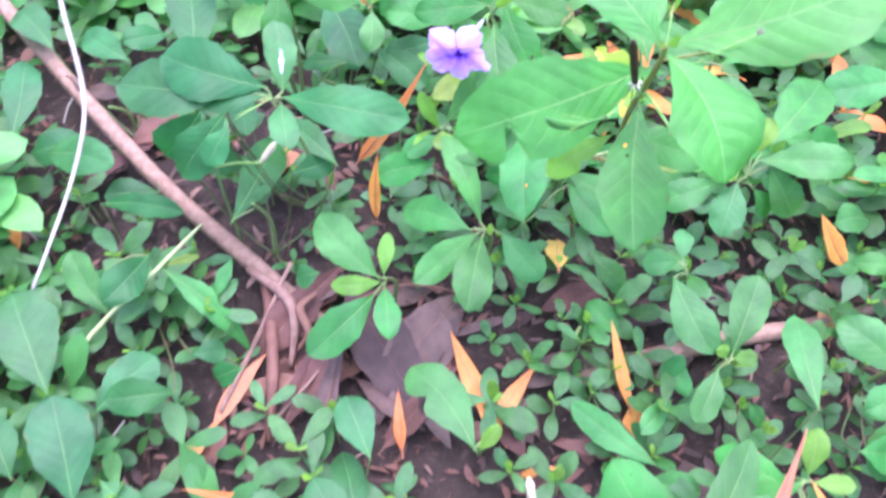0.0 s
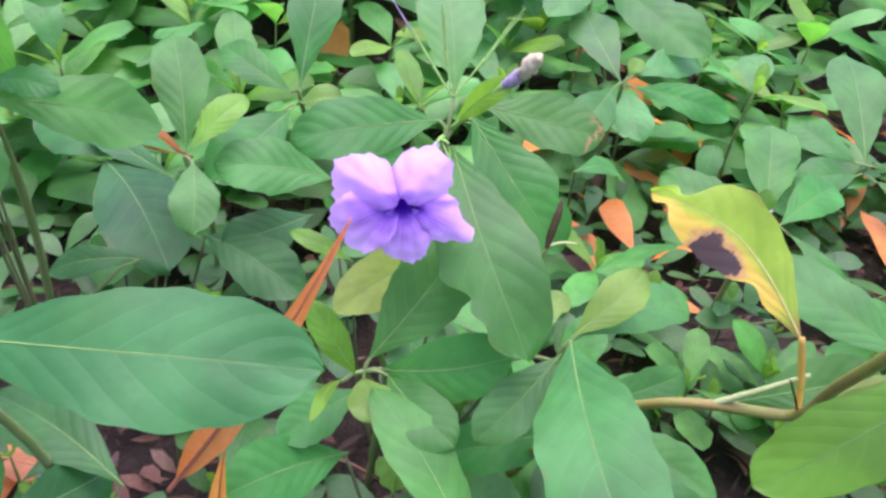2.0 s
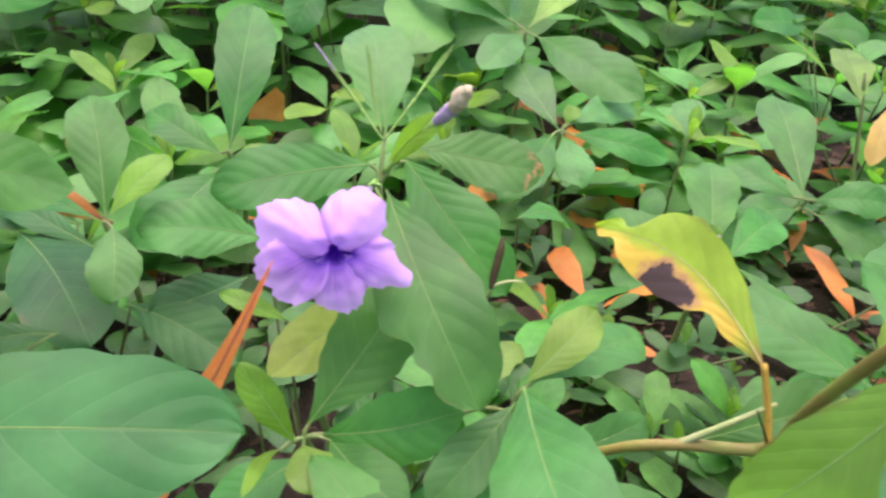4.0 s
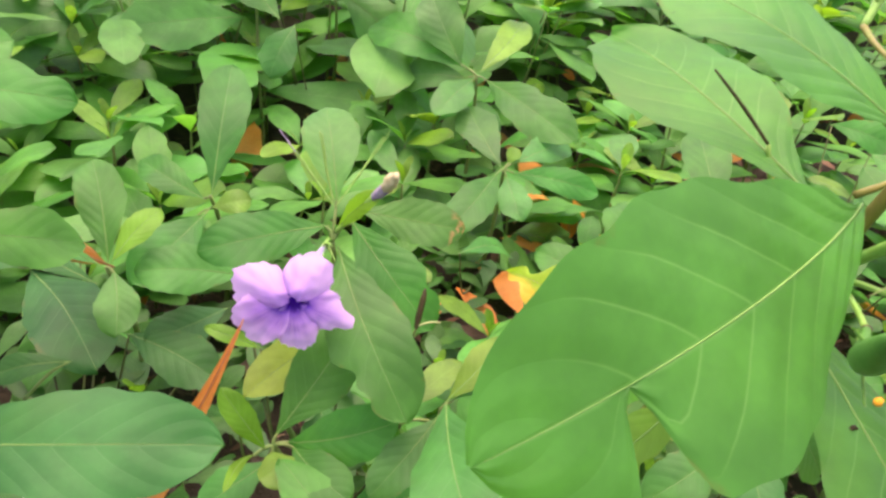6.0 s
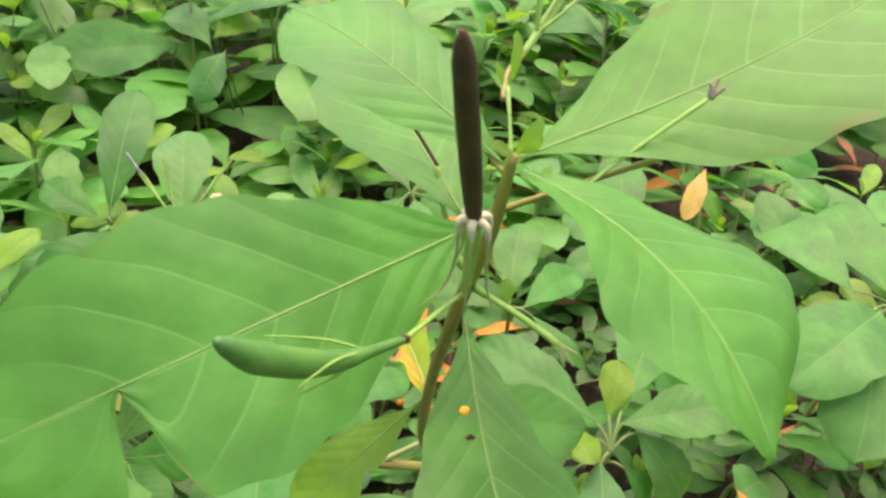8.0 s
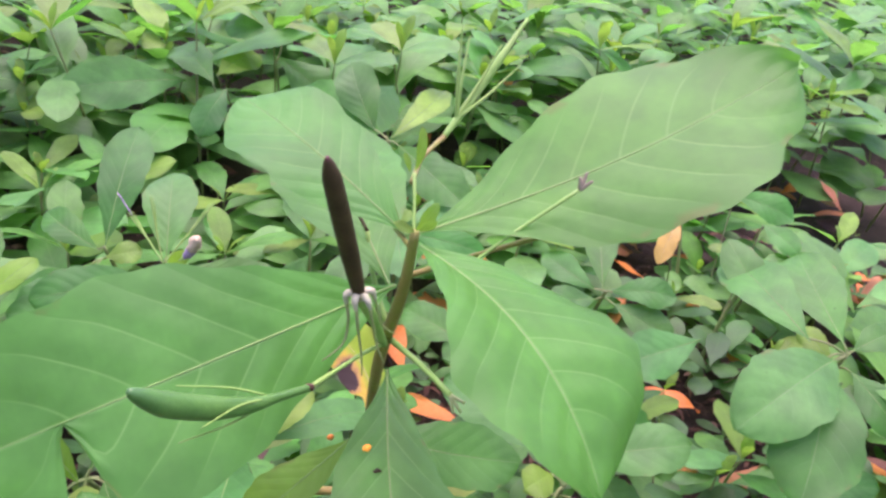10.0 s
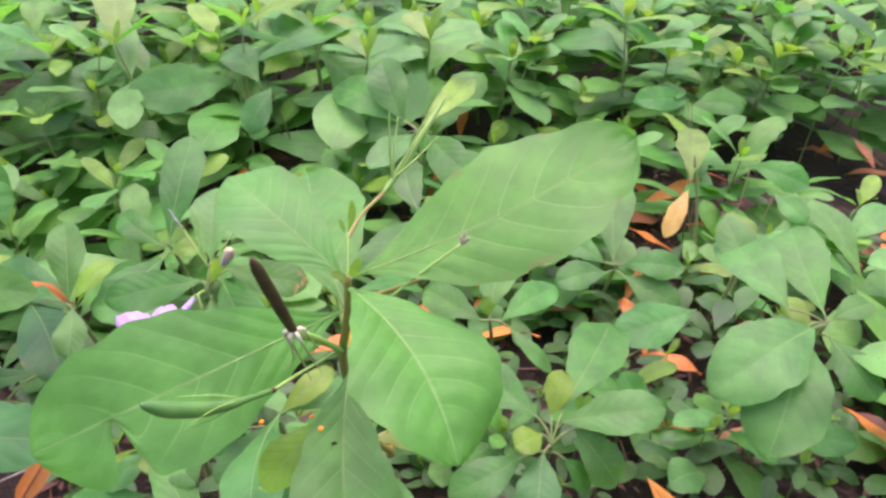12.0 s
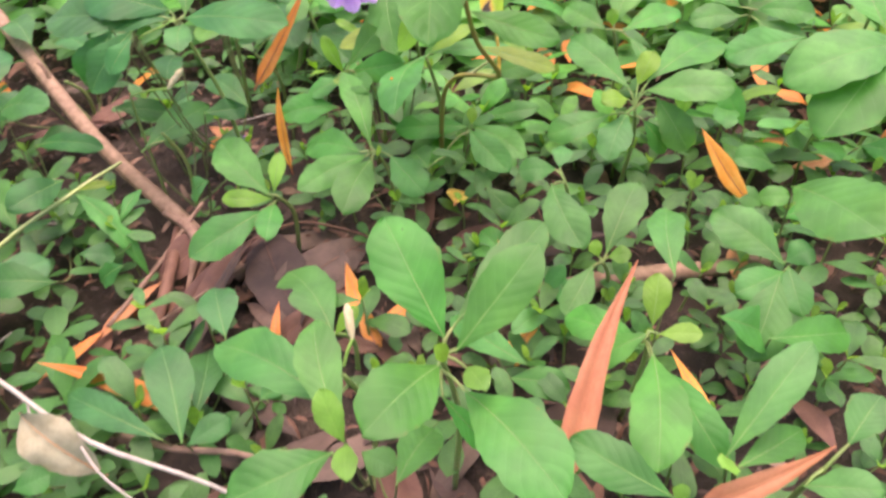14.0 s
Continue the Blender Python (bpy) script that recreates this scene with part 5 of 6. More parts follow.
seed_calyx((0.0515, 0.4976, 0.206), (0.0353, 0.5185, 0.2266), "spent flower head with a thin dry style", True)
seed_calyx((0.052, 0.4976, 0.206), (0.0815, 0.512, 0.238), "spent flower head with stiff green sepals", False)
seed_calyx((0.051, 0.4985, 0.208), (0.0456, 0.516, 0.2394), "spent flower head with stiff green sepals", False)
seed_calyx((-0.112, 0.401, 0.188), (-0.1455, 0.394, 0.186), "spent flower head with narrow green sepals", False)
seed_calyx((-0.112, 0.401, 0.188), (-0.138, 0.385, 0.182), "spent flower head with narrow green sepals", False)


def small_pod():
    ob = thing("dark_pod", (0.0737, 0.4311, 0.1851), "small dark seed pod with a pale strand", "seed pod")
    rod("pod", ob, [(0.0732, 0.4302, 0.1838), (0.0745, 0.4325, 0.1875), (0.077, 0.436, 0.1945), (0.0784, 0.4387, 0.1982)], [0.0008, 0.0014, 0.0014, 0.0005], POD_DARK, 10)
    rod("strand", ob, [(0.0737, 0.4305, 0.1848), (0.0785, 0.4298, 0.1866), (0.0834, 0.4286, 0.1868)], [0.0005, 0.0005, 0.0003], STEM_PALE, 5)
    rod("stalk", ob, [(0.0732, 0.4302, 0.1838), (0.07, 0.432, 0.17), (0.066, 0.44, 0.16)], [0.0006, 0.0006, 0.0006], STEM, 5)


small_pod()


def fallen_flower():
    at = Vector((-0.123, 0.4785, 0.016))
    ob = thing("fallen_flower", at, "crumpled dark violet fallen flower on the soil", "flower")
    for k in range(4):
        m = Matrix.Translation(at + Vector((0, 0, 0.0012 * k))) @ pose(0, 0, 0, 20 * (k - 1.5), 12, 85 * k)
        link_part("petal", petal_mesh(0.007, 0.0045, 70 + k, 0.03, -0.004, 0.0012), ob, m)
    return ob


fallen_flower()


def closed_bud(points, label, mat):
    ob = thing("closed_bud", points[0], label, "flower bud")
    a, b, c = (Vector(p) for p in points)
    rod("stalk", ob, [a, a.lerp(b, 0.5) + Vector((0, 0, 0.002)), b], [0.0009, 0.001, 0.0012], SHOOT, 6)
    rod("tip", ob, [b, b.lerp(c, 0.35), b.lerp(c, 0.75), c], [0.0012, 0.0026, 0.0029, 0.0008], mat, 10, "", 0.1, random.Random(8))
    return ob


closed_bud(((0.0649, 0.118, 0.119), (0.070, 0.128, 0.132), (0.0661, 0.1421, 0.1465)), "closed white flower bud on a green stalk", CREAM)
budding = closed_bud(((-0.1661, 0.3866, 0.1251), (-0.128, 0.3825, 0.136), (-0.115, 0.3927, 0.1491)), "wilted bud with a cream tip on a slender stalk", CREAM)
rod("stalk_foot", budding, [(-0.1661, 0.3866, 0.1251), (-0.17, 0.39, 0.08), (-0.172, 0.392, -0.002)], [0.001, 0.0013, 0.0015], STEM, 6)


def speck(place):
    verts, faces = tube_data([Vector(place) + Vector((-0.0009, 0, 0)), Vector(place), Vector(place) + Vector((0.0009, 0.0003, 0.0004))], [0.0004, 0.0010, 0.0004], 7)
    ob = new("orange_speck", mesh_of("orange_speck", verts, faces, SPECK))
    tagged(ob, "tiny bright orange speck lying on a green leaf", "speck", "orange specks on leaves")


for place in ((0.085, 0.303, 0.2655), (0.106, 0.27, 0.2935), (0.0705, 0.333, 0.1765), (0.1044, 0.3034, 0.2645)):
    speck(place)


def crumb(place, size, mat, label):
    """A tiny irregular bit lying on a leaf."""
    g = random.Random(int(1e5 * place[0]))
    p = Vector(place)
    pts = [p + Vector((size * k, g.uniform(-0.3, 0.3) * size, g.uniform(0, 0.25) * size)) for k in (-0.9, -0.2, 0.5, 1.0)]
    verts, faces = tube_data(pts, [0.2 * size, 0.45 * size, 0.4 * size, 0.1 * size], 6, 0.3, g)
    tagged(new("crumb", mesh_of("crumb", verts, faces, mat)), label, "speck", "bits lying on leaves")


for place in ((0.1745, 0.3224, 0.3665), (0.165, 0.3194, 0.3617), (0.1457, 0.3075, 0.3498), (0.1425, 0.2983, 0.3451)):
    crumb(place, 0.0009, POD_DARK, "tiny dark bit lying on a green leaf")
crumb((0.1102, 0.2737, 0.2808), 0.0013, POD_DARK, "tiny dark bit lying on a green leaf")
crumb((0.151, 0.4228, 0.2022), 0.0012, PALE_TWIG, "small white dropping on the yellowing leaf")


# ---- dry fallen leaves ----
def dry_leaf(base, tip, width, mat, label, face=(0, -0.4, 0.9), fold=28.0, arch=0.05, wave=1.0, shape=0.2, group="dry leaves on the ground", point=0.9):
    LEAF_SEED[0] += 1
    base, tip = Vector(base), Vector(tip)
    verts, faces, uvs = blade_data((tip - base).length, width, arch, fold, shape, (), LEAF_SEED[0], 18, 4, wave, 0.2, point)
    ob = new("fallen_leaf", mesh_of("fallen_leaf", verts, faces, mat, uvs))
    ob.matrix_basis = blade_pose(base, tip, face)
    mid = [Vector(verts[i * 9 + 4]) for i in range(0, 19, 3)]
    rv, rf = tube_data([mid[0] - Vector((0.005, 0, 0.001))] + mid, [0.0008, 0.0008, 0.0007, 0.0006, 0.0005, 0.0004, 0.0003, 0.0002], 5)
    rib = new("midrib", mesh_of("midrib", rv, rf, RUSSET if mat in (BROWN, RUSSET) else PEACH))
    rib.parent = ob
    return tagged(ob, label, "dry leaf", group)


PROPPED = "narrow dry orange leaf propped upright among the plants"
LYING = "narrow dry orange leaf lying in the litter"
dry_leaf((-0.052, 0.384, 0.138), (0.0005, 0.4085, 0.2178), 0.0115, ORANGE, PROPPED, (0.1, -0.9, 0.4), 24, 0.03, shape=-0.8)
dry_leaf((-0.046, 0.402, 0.035), (-0.038, 0.397, 0.135), 0.012, ORANGE, PROPPED, (-0.4, -0.9, 0.4), 35, 0.03)
dry_leaf((0.190, 0.062, 0.105), (0.2304, 0.1698, 0.1592), 0.019, PEACH, "large dry peach-coloured leaf curled lengthwise", (0.2, -0.5, 0.8), 45, 0.02, shape=-0.9)
dry_leaf((0.2534, 0.0502, 0.105), (0.322, 0.0765, 0.125), 0.014, PEACH, PROPPED, (0, -0.6, 0.8), 40, 0.1, shape=-0.6)
dry_leaf((0.3554, 0.3496, 0.05), (0.3045, 0.3541, 0.1204), 0.0184, ORANGE, PROPPED, (0.1, -0.6, 0.7), 30, 0.04, shape=0.8)
dry_leaf((-0.166, 0.216, 0.010), (-0.131, 0.2795, 0.014), 0.0165, PEACH, LYING, (-0.3, -0.4, 0.9), 20, 0.03)
dry_leaf((-0.195, 0.172, 0.012), (-0.163, 0.221, 0.012), 0.010, RUSSET, "narrow rusty dry leaf lying in the litter", (-0.3, -0.4, 0.9), 20, 0.03)
dry_leaf((-0.052, 0.1346, 0.03), (-0.1637, 0.1538, 0.062), 0.0152, ORANGE, LYING, (0, -0.5, 0.9), 25, 0.05)
dry_leaf((0.2834, 0.1125, 0.066), (0.2583, 0.1598, 0.092), 0.0104, ORANGE, PROPPED, (0.2, -0.5, 0.8), 30)
dry_leaf((0.160, 0.2, 0.008), (0.188, 0.256, 0.014), 0.0208, ORANGE, LYING, (0, 0, 1), 15)
dry_leaf((0.064, 0.206, 0.012), (0.0404, 0.2632, 0.022), 0.0136, ORANGE, LYING, (0, -0.3, 0.9), 20)
dry_leaf((0.0798, 0.3474, 0.008), (0.0438, 0.4164, 0.022), 0.017, RUSSET, "red-brown dry leaf lying in the litter", (0, -0.3, 0.9), 20)
dry_leaf((-0.1213, 0.4819, 0.012), (-0.1586, 0.4926, 0.02), 0.018, PEACH, LYING, (0, -0.3, 0.9), 15)
dry_leaf((0.347, 0.300, 0.006), (0.352, 0.345, 0.014), 0.018, PEACH, LYING, (0, -0.3, 0.9), 15)
dry_leaf((0.4245, 0.4457, 0.012), (0.486, 0.464, 0.016), 0.018, PEACH, LYING, (0, -0.3, 0.9), 15)
dry_leaf((0.405, 0.503, 0.012), (0.436, 0.476, 0.012), 0.017, PEACH, LYING, (0, -0.3, 0.9), 15)
dry_leaf((0.052, 0.224, 0.016), (0.0214, 0.2978, 0.02), 0.0168, ORANGE, LYING, (0.2, -0.3, 0.9), 20)
dry_leaf((0.053, 0.2125, 0.014), (0.0922, 0.2691, 0.02), 0.0152, ORANGE, LYING, (-0.2, -0.3, 0.9), 20)
dry_leaf((0.1646, 0.2319, 0.02), (0.1496, 0.294, 0.055), 0.0112, ORANGE, PROPPED, (0.2, -0.5, 0.8), 30)
dry_leaf((0.3847, 0.4724, 0.016), (0.442, 0.468, 0.02), 0.0144, ORANGE, LYING, (0, -0.3, 0.95), 12)
dry_leaf((0.4329, 0.6489, 0.02), (0.505, 0.671, 0.02), 0.0144, ORANGE, LYING, (0, -0.3, 0.95), 12)
dry_leaf((0.333, 0.718, 0.014), (0.36, 0.779, 0.022), 0.0192, ORANGE, LYING, (0, -0.3, 0.95), 12)
dry_leaf((-0.0583, 0.5714, 0.134), (-0.098, 0.599, 0.137), 0.012, ORANGE, "narrow dry orange leaf caught in a leaf whorl", (0.1, -0.7, 0.7), 30)
dry_leaf((-0.191, 0.1746, 0.014), (-0.16, 0.221, 0.016), 0.013, ORANGE, LYING, (-0.2, -0.4, 0.9), 22, 0.03)
dry_leaf((-0.0148, 0.195, 0.02), (-0.0192, 0.2394, 0.035), 0.010, ORANGE, PROPPED, (-0.2, -0.5, 0.8), 30)
dry_leaf((0.112, 0.345, 0.048), (0.117, 0.388, 0.025), 0.023, LEAF_YELLOW, "yellowed fallen leaf hanging over the litter", (0, -0.5, 0.85), 10, shape=1.2, point=0.2)

dry_leaf((-0.115, 0.205, 0.012), (-0.045, 0.345, 0.02), 0.02, RUSSET, "red-brown dead leaf folded on the soil", (0.3, -0.3, 1), 35, 0.05, 2.0)
dry_leaf((-0.08, 0.19, 0.02), (-0.065, 0.31, 0.03), 0.018, BROWN, "narrow brown dead leaf folded on the soil", (-0.4, -0.3, 1), 40, 0.05, 2.0)
dry_leaf((-0.03, 0.20, 0.012), (0.03, 0.27, 0.02), 0.022, RUSSET, "red-brown dead leaf folded on the soil", (0, -0.3, 1), 25, 0.06, 2.0)
dry_leaf((-0.15, 0.18, 0.012), (-0.01, 0.175, 0.016), 0.02, BROWN, "narrow brown dead leaf folded on the soil", (0, -0.3, 1), 30, 0.04, 2.0)
dry_leaf((0.10, 0.325, 0.01), (0.18, 0.355, 0.016), 0.024, RUSSET, "red-brown dead leaf folded on the soil", (0, -0.3, 1), 20, 0.05, 2.0)
dry_leaf((-0.36, 0.44, 0.012), (-0.27, 0.50, 0.02), 0.03, RUSSET, "red-brown dead leaf folded on the soil", (0, -0.3, 1), 20, 0.05, 2.0)
dry_leaf((-0.30, 0.50, 0.012), (-0.24, 0.56, 0.02), 0.028, RUSSET, "red-brown dead leaf folded on the soil", (0, -0.3, 1), 20, 0.05, 2.0)

# big brown curled leaves and bark under the litter
dry_leaf((-0.07, 0.355, 0.006), (0.0, 0.225, 0.02), 0.05, BROWN, "broad brown dead leaf curled on the soil", (0, -0.2, 1), 14, 0.06, 2.0, 1.1, point=0.35)
dry_leaf((0.035, 0.345, 0.004), (-0.035, 0.25, 0.016), 0.045, BROWN, "broad brown dead leaf curled on the soil", (0.1, -0.2, 1), 12, 0.05, 2.0, 1.1, point=0.35)
dry_leaf((-0.14, 0.275, 0.01), (-0.075, 0.36, 0.022), 0.036, RUSSET, "red-brown dead leaf folded on the soil", (0.2, -0.3, 1), 30, 0.06, 2.0)
dry_leaf((-0.11, 0.22, 0.01), (-0.06, 0.315, 0.03), 0.03, RUSSET, "red-brown dead leaf folded on the soil", (-0.2, -0.3, 1), 30, 0.06, 2.0)
dry_leaf((-0.086, 0.0768, 0.06), (-0.1304, 0.0931, 0.095), 0.034, PAPERY, "tan papery dry leaf hanging on a twig", (0, -0.7, 0.6), 25, 0.12, 2.5, 1.1, point=0.4)


# ---- sticks and twigs ----
def stick(name, points, radii, mat, label, group="", side_twigs=()):
    ob = thing(name, points[0], label, "twig", group)
    rod("shaft", ob, points, radii, mat, 9, "", 0.07, random.Random(len(points) + int(1000 * abs(points[0][0]))))
    for pts, r in side_twigs:
        rod("side_twig", ob, pts, r, mat, 6)
    return ob


stick("fallen_branch", [(-0.62, 0.82, 0.075), (-0.47, 0.668, 0.058), (-0.263, 0.455, 0.03), (-0.15, 0.36, 0.014), (-0.07, 0.295, 0.004)], [0.0080, 0.0082, 0.0080, 0.0078, 0.007], BARK,
      "long straight reddish-brown fallen branch", side_twigs=(([(-0.345, 0.54, 0.043), (-0.35, 0.545, 0.06), (-0.355, 0.545, 0.066)], [0.003, 0.0025, 0.0015]),))
stick("bare_twig", [(-0.50, 0.82, 0.0), (-0.38, 0.65, 0.15), (-0.26, 0.47, 0.25), (-0.223, 0.391, 0.28), (-0.185, 0.309, 0.283), (-0.177, 0.257, 0.28), (-0.178, 0.19, 0.278)], [0.0018, 0.0016, 0.0014, 0.0014, 0.0013, 0.0011, 0.0007], PALE_TWIG, "thin pale bare twig arching over the plants")
stick("dead_stem", [(-0.142, 0.345, 0.014), (-0.1318, 0.3087, 0.02), (-0.1228, 0.2575, 0.02), (-0.1209, 0.206, 0.006)], [0.0045, 0.0055, 0.0052, 0.004], RUSSET, "rotting dark red-brown stem on the soil")
stick("dead_stem", [(-0.158, 0.356, 0.02), (-0.1194, 0.3236, 0.03), (-0.1092, 0.2997, 0.026), (-0.112, 0.27, 0.006)], [0.003, 0.005, 0.004, 0.002], BARK, "twisted broken end of a rotting branch")
stick("dead_stem", [(-0.0933, 0.3268, 0.03), (-0.105, 0.31, 0.034), (-0.0966, 0.2921, 0.026), (-0.11, 0.282, 0.006)], [0.002, 0.0042, 0.0035, 0.002], RUSSET, "twisted broken end of a rotting branch")
stick("bare_twig", [(-0.1176, 0.3548, 0.035), (-0.14, 0.29, 0.02), (-0.1622, 0.2265, 0.012)], [0.0018, 0.0022, 0.0022], BARK, "short grey-brown twig on the litter")
stick("bare_twig", [(-0.19, 0.137, 0.06), (-0.1667, 0.1252, 0.08), (-0.0879, 0.0841, 0.082), (0.0138, 0.0538, 0.08), (0.06, 0.04, 0.0)], [0.0013, 0.0015, 0.0015, 0.0011, 0.001], PALE_TWIG, "thin pale bare twig with a dry leaf on it",
      side_twigs=(([(-0.1, 0.089, 0.082), (-0.075, 0.066, 0.08), (-0.047, 0.05, 0.078)], [0.001, 0.0009, 0.0006]), ([(-0.14, 0.11, 0.081), (-0.125, 0.08, 0.07), (-0.12, 0.06, 0.06)], [0.0009, 0.0008, 0.0006])))
stick("bare_twig", [(-0.0951, 0.1087, 0.05), (-0.05, 0.1, 0.05), (-0.0017, 0.0972, 0.05), (0.02, 0.1, 0.0)], [0.002, 0.0023, 0.002, 0.001], BARK, "short grey-brown broken twig")
stick("surface_root", [(0.12, 0.262, 0.0), (0.1748, 0.2777, 0.008), (0.2598, 0.3001, 0.009), (0.3418, 0.3177, 0.006), (0.42, 0.345, -0.004)], [0.004, 0.008, 0.0085, 0.007, 0.004], BARK, "grey-brown root or fallen stick half buried in soil")
stick("bare_twig", [(-0.075, 0.32, 0.014), (-0.03, 0.335, 0.03), (0.01, 0.34, 0.02), (0.05, 0.335, 0.008)], [0.0011, 0.0012, 0.0011, 0.0008], RUSSET, "thin reddish dry stalk on the litter")
stick("bare_twig", [(-0.118, 0.21, 0.03), (-0.09, 0.25, 0.026), (-0.06, 0.31, 0.012)], [0.0013, 0.0012, 0.0008], BARK, "short grey-brown twig on the litter")


def withered_shoot():
    ob = thing("withered_shoot", (-0.30, 0.20, 0.0), "slender green shoot with a limp withered leaf", "plant")
    rod("stem", ob, [(-0.30, 0.20, -0.004), (-0.272, 0.262, 0.045), (-0.2184, 0.3278, 0.0644), (-0.19, 0.372, 0.066)], [0.0021, 0.002, 0.0019, 0.0012], STEM_PALE, 8)
    leaf(ob, (-0.214, 0.328, 0.066), (-0.1436, 0.2773, 0.0193), 0.024, (0.35, -0.3, 0.88), LEAF, arch=0.2, fold=30, label="limp withered leaf", shape=0.6, point=0.8, bites=((0.55, 1, 0.5, 0.08),))
    leaf(ob, (-0.170, 0.306, 0.052), (-0.160, 0.340, 0.062), 0.012, (0, -0.5, 0.8), LEAF, fold=25, point=0.7)
    leaf(ob, (-0.212, 0.330, 0.067), (-0.184, 0.338, 0.07), 0.007, (0, -0.6, 0.7), LEAF_DULL, fold=25)
    leaf(ob, (-0.25, 0.29, 0.055), (-0.29, 0.34, 0.07), 0.03, (0, -0.4, 0.9), LEAF)
    leaf(ob, (-0.27, 0.265, 0.046), (-0.31, 0.235, 0.065), 0.03, (0, -0.4, 0.9), LEAF)
    return ob


withered_shoot()

# scattered litter: loose brown leaves and bits of twig
rng = random.Random(12)
litter_meshes = []
for k in range(8):
    v, f, uv = blade_data(1.0, rng.uniform(0.25, 0.45), rng.uniform(-0.05, 0.15), rng.uniform(8, 35), rng.uniform(0.85, 1.2), (), 900 + k, 10, 3, 2.2, 0.3, 0.7)
    litter_meshes.append(([(0.06 * a, 0.06 * b, 0.06 * c) for a, b, c in v], f, uv))
litter_kinds = {}
for mat, words in ((RUSSET, "red-brown dead leaf lying on the soil"), (BROWN, "brown dead leaf lying on the soil"), (PEACH, "dry peach-coloured leaf lying on the soil"), (ORANGE, "dry orange leaf lying on the soil")):
    litter_kinds[mat.name] = ([mesh_of("fallen_leaf", v, f, mat, uv) for v, f, uv in litter_meshes], words)
for k in range(150):
    y = rng.uniform(-0.15, 1.7)
    x = rng.uniform(-0.45 - 0.2 * max(0, y), 0.5 + 0.6 * max(0, y))
    r = rng.random()
    mat = RUSSET if r < 0.42 else BROWN if r < 0.78 else PEACH if r < 0.9 else ORANGE
    meshes, words = litter_kinds[mat.name]
    size = rng.uniform(0.5, 1.25)
    ob = new("fallen_leaf", rng.choice(meshes))
    ob.matrix_basis = Matrix.Translation((x, y, rng.uniform(0.0, 0.012))) @ pose(0, 0, 0, rng.uniform(-22, 22), rng.uniform(-20, 12), rng.uniform(0, 360)) @ Matrix.Diagonal((size, size, size, 1))
    tagged(ob, words, "dry leaf", "dry leaves on the ground")
heap = random.Random(31)
for k in range(45):
    x, y = heap.uniform(-0.17, 0.22), heap.uniform(0.05, 0.37)
    mat = BROWN if heap.random() < 0.5 else RUSSET
    meshes, words = litter_kinds[mat.name]
    size = heap.uniform(0.75, 1.6)
    ob = new("fallen_leaf", heap.choice(meshes))
    ob.matrix_basis = Matrix.Translation((x, y, heap.uniform(0.0, 0.01))) @ pose(0, 0, 0, heap.uniform(-25, 25), heap.uniform(-14, 8), heap.uniform(0, 360)) @ Matrix.Diagonal((size, size * heap.uniform(0.7, 1.5), size, 1))
    tagged(ob, words, "dry leaf", "dry leaves on the ground")
lit = random.Random(77)
for k in range(80):
    x, y = (lit.uniform(0.12, 0.95), lit.uniform(0.42, 0.95)) if k % 2 else (lit.uniform(-0.15, 0.9), lit.uniform(0.62, 1.35))
    mat = ORANGE if lit.random() < 0.55 else PEACH
    meshes, words = litter_kinds[mat.name]
    size = lit.uniform(0.8, 1.4)
    ob = new("fallen_leaf", lit.choice(meshes))
    ob.matrix_basis = Matrix.Translation((x, y, lit.uniform(0.012, 0.05))) @ pose(0, 0, 0, lit.uniform(-22, 22), lit.uniform(-30, 20), lit.uniform(0, 360)) @ Matrix.Diagonal((size, size, size, 1))
    tagged(ob, words, "dry leaf", "dry leaves on the ground")
for k in range(70):
    y = rng.uniform(-0.15, 0.9)
    x = rng.uniform(-0.45, 0.5 + 0.4 * max(0, y))
    a = rng.uniform(0, 6.28)
    d = Vector((math.cos(a), math.sin(a), 0)) * rng.uniform(0.025, 0.07)
    p0 = Vector((x, y, rng.uniform(0.002, 0.012)))
    verts, faces = tube_data([p0, p0 + d * 0.5 + Vector((rng.uniform(-.006, .006), rng.uniform(-.006, .006), 0.004)), p0 + d], [0.0008, 0.001, 0.0007], 5)
    tagged(new("dry_twig", mesh_of("dry_twig", verts, faces, rng.choice((BARK, BARK, PALE_TWIG, RUSSET)))), "thin dry twig lying on the litter", "twig", "twigs in the litter")


# ---- the rest of the bed ----
blade_meshes = {}
BLADE = 0.07
for mat in (LEAF_BED, LEAF_YOUNG, LEAF_SEEDLING_SHADE):
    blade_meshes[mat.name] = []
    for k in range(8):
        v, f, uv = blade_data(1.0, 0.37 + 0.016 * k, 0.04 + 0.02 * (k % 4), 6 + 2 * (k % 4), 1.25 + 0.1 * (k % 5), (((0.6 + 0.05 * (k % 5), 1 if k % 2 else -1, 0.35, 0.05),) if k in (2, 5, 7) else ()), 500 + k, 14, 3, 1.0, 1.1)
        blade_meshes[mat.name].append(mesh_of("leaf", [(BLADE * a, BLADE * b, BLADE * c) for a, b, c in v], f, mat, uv))


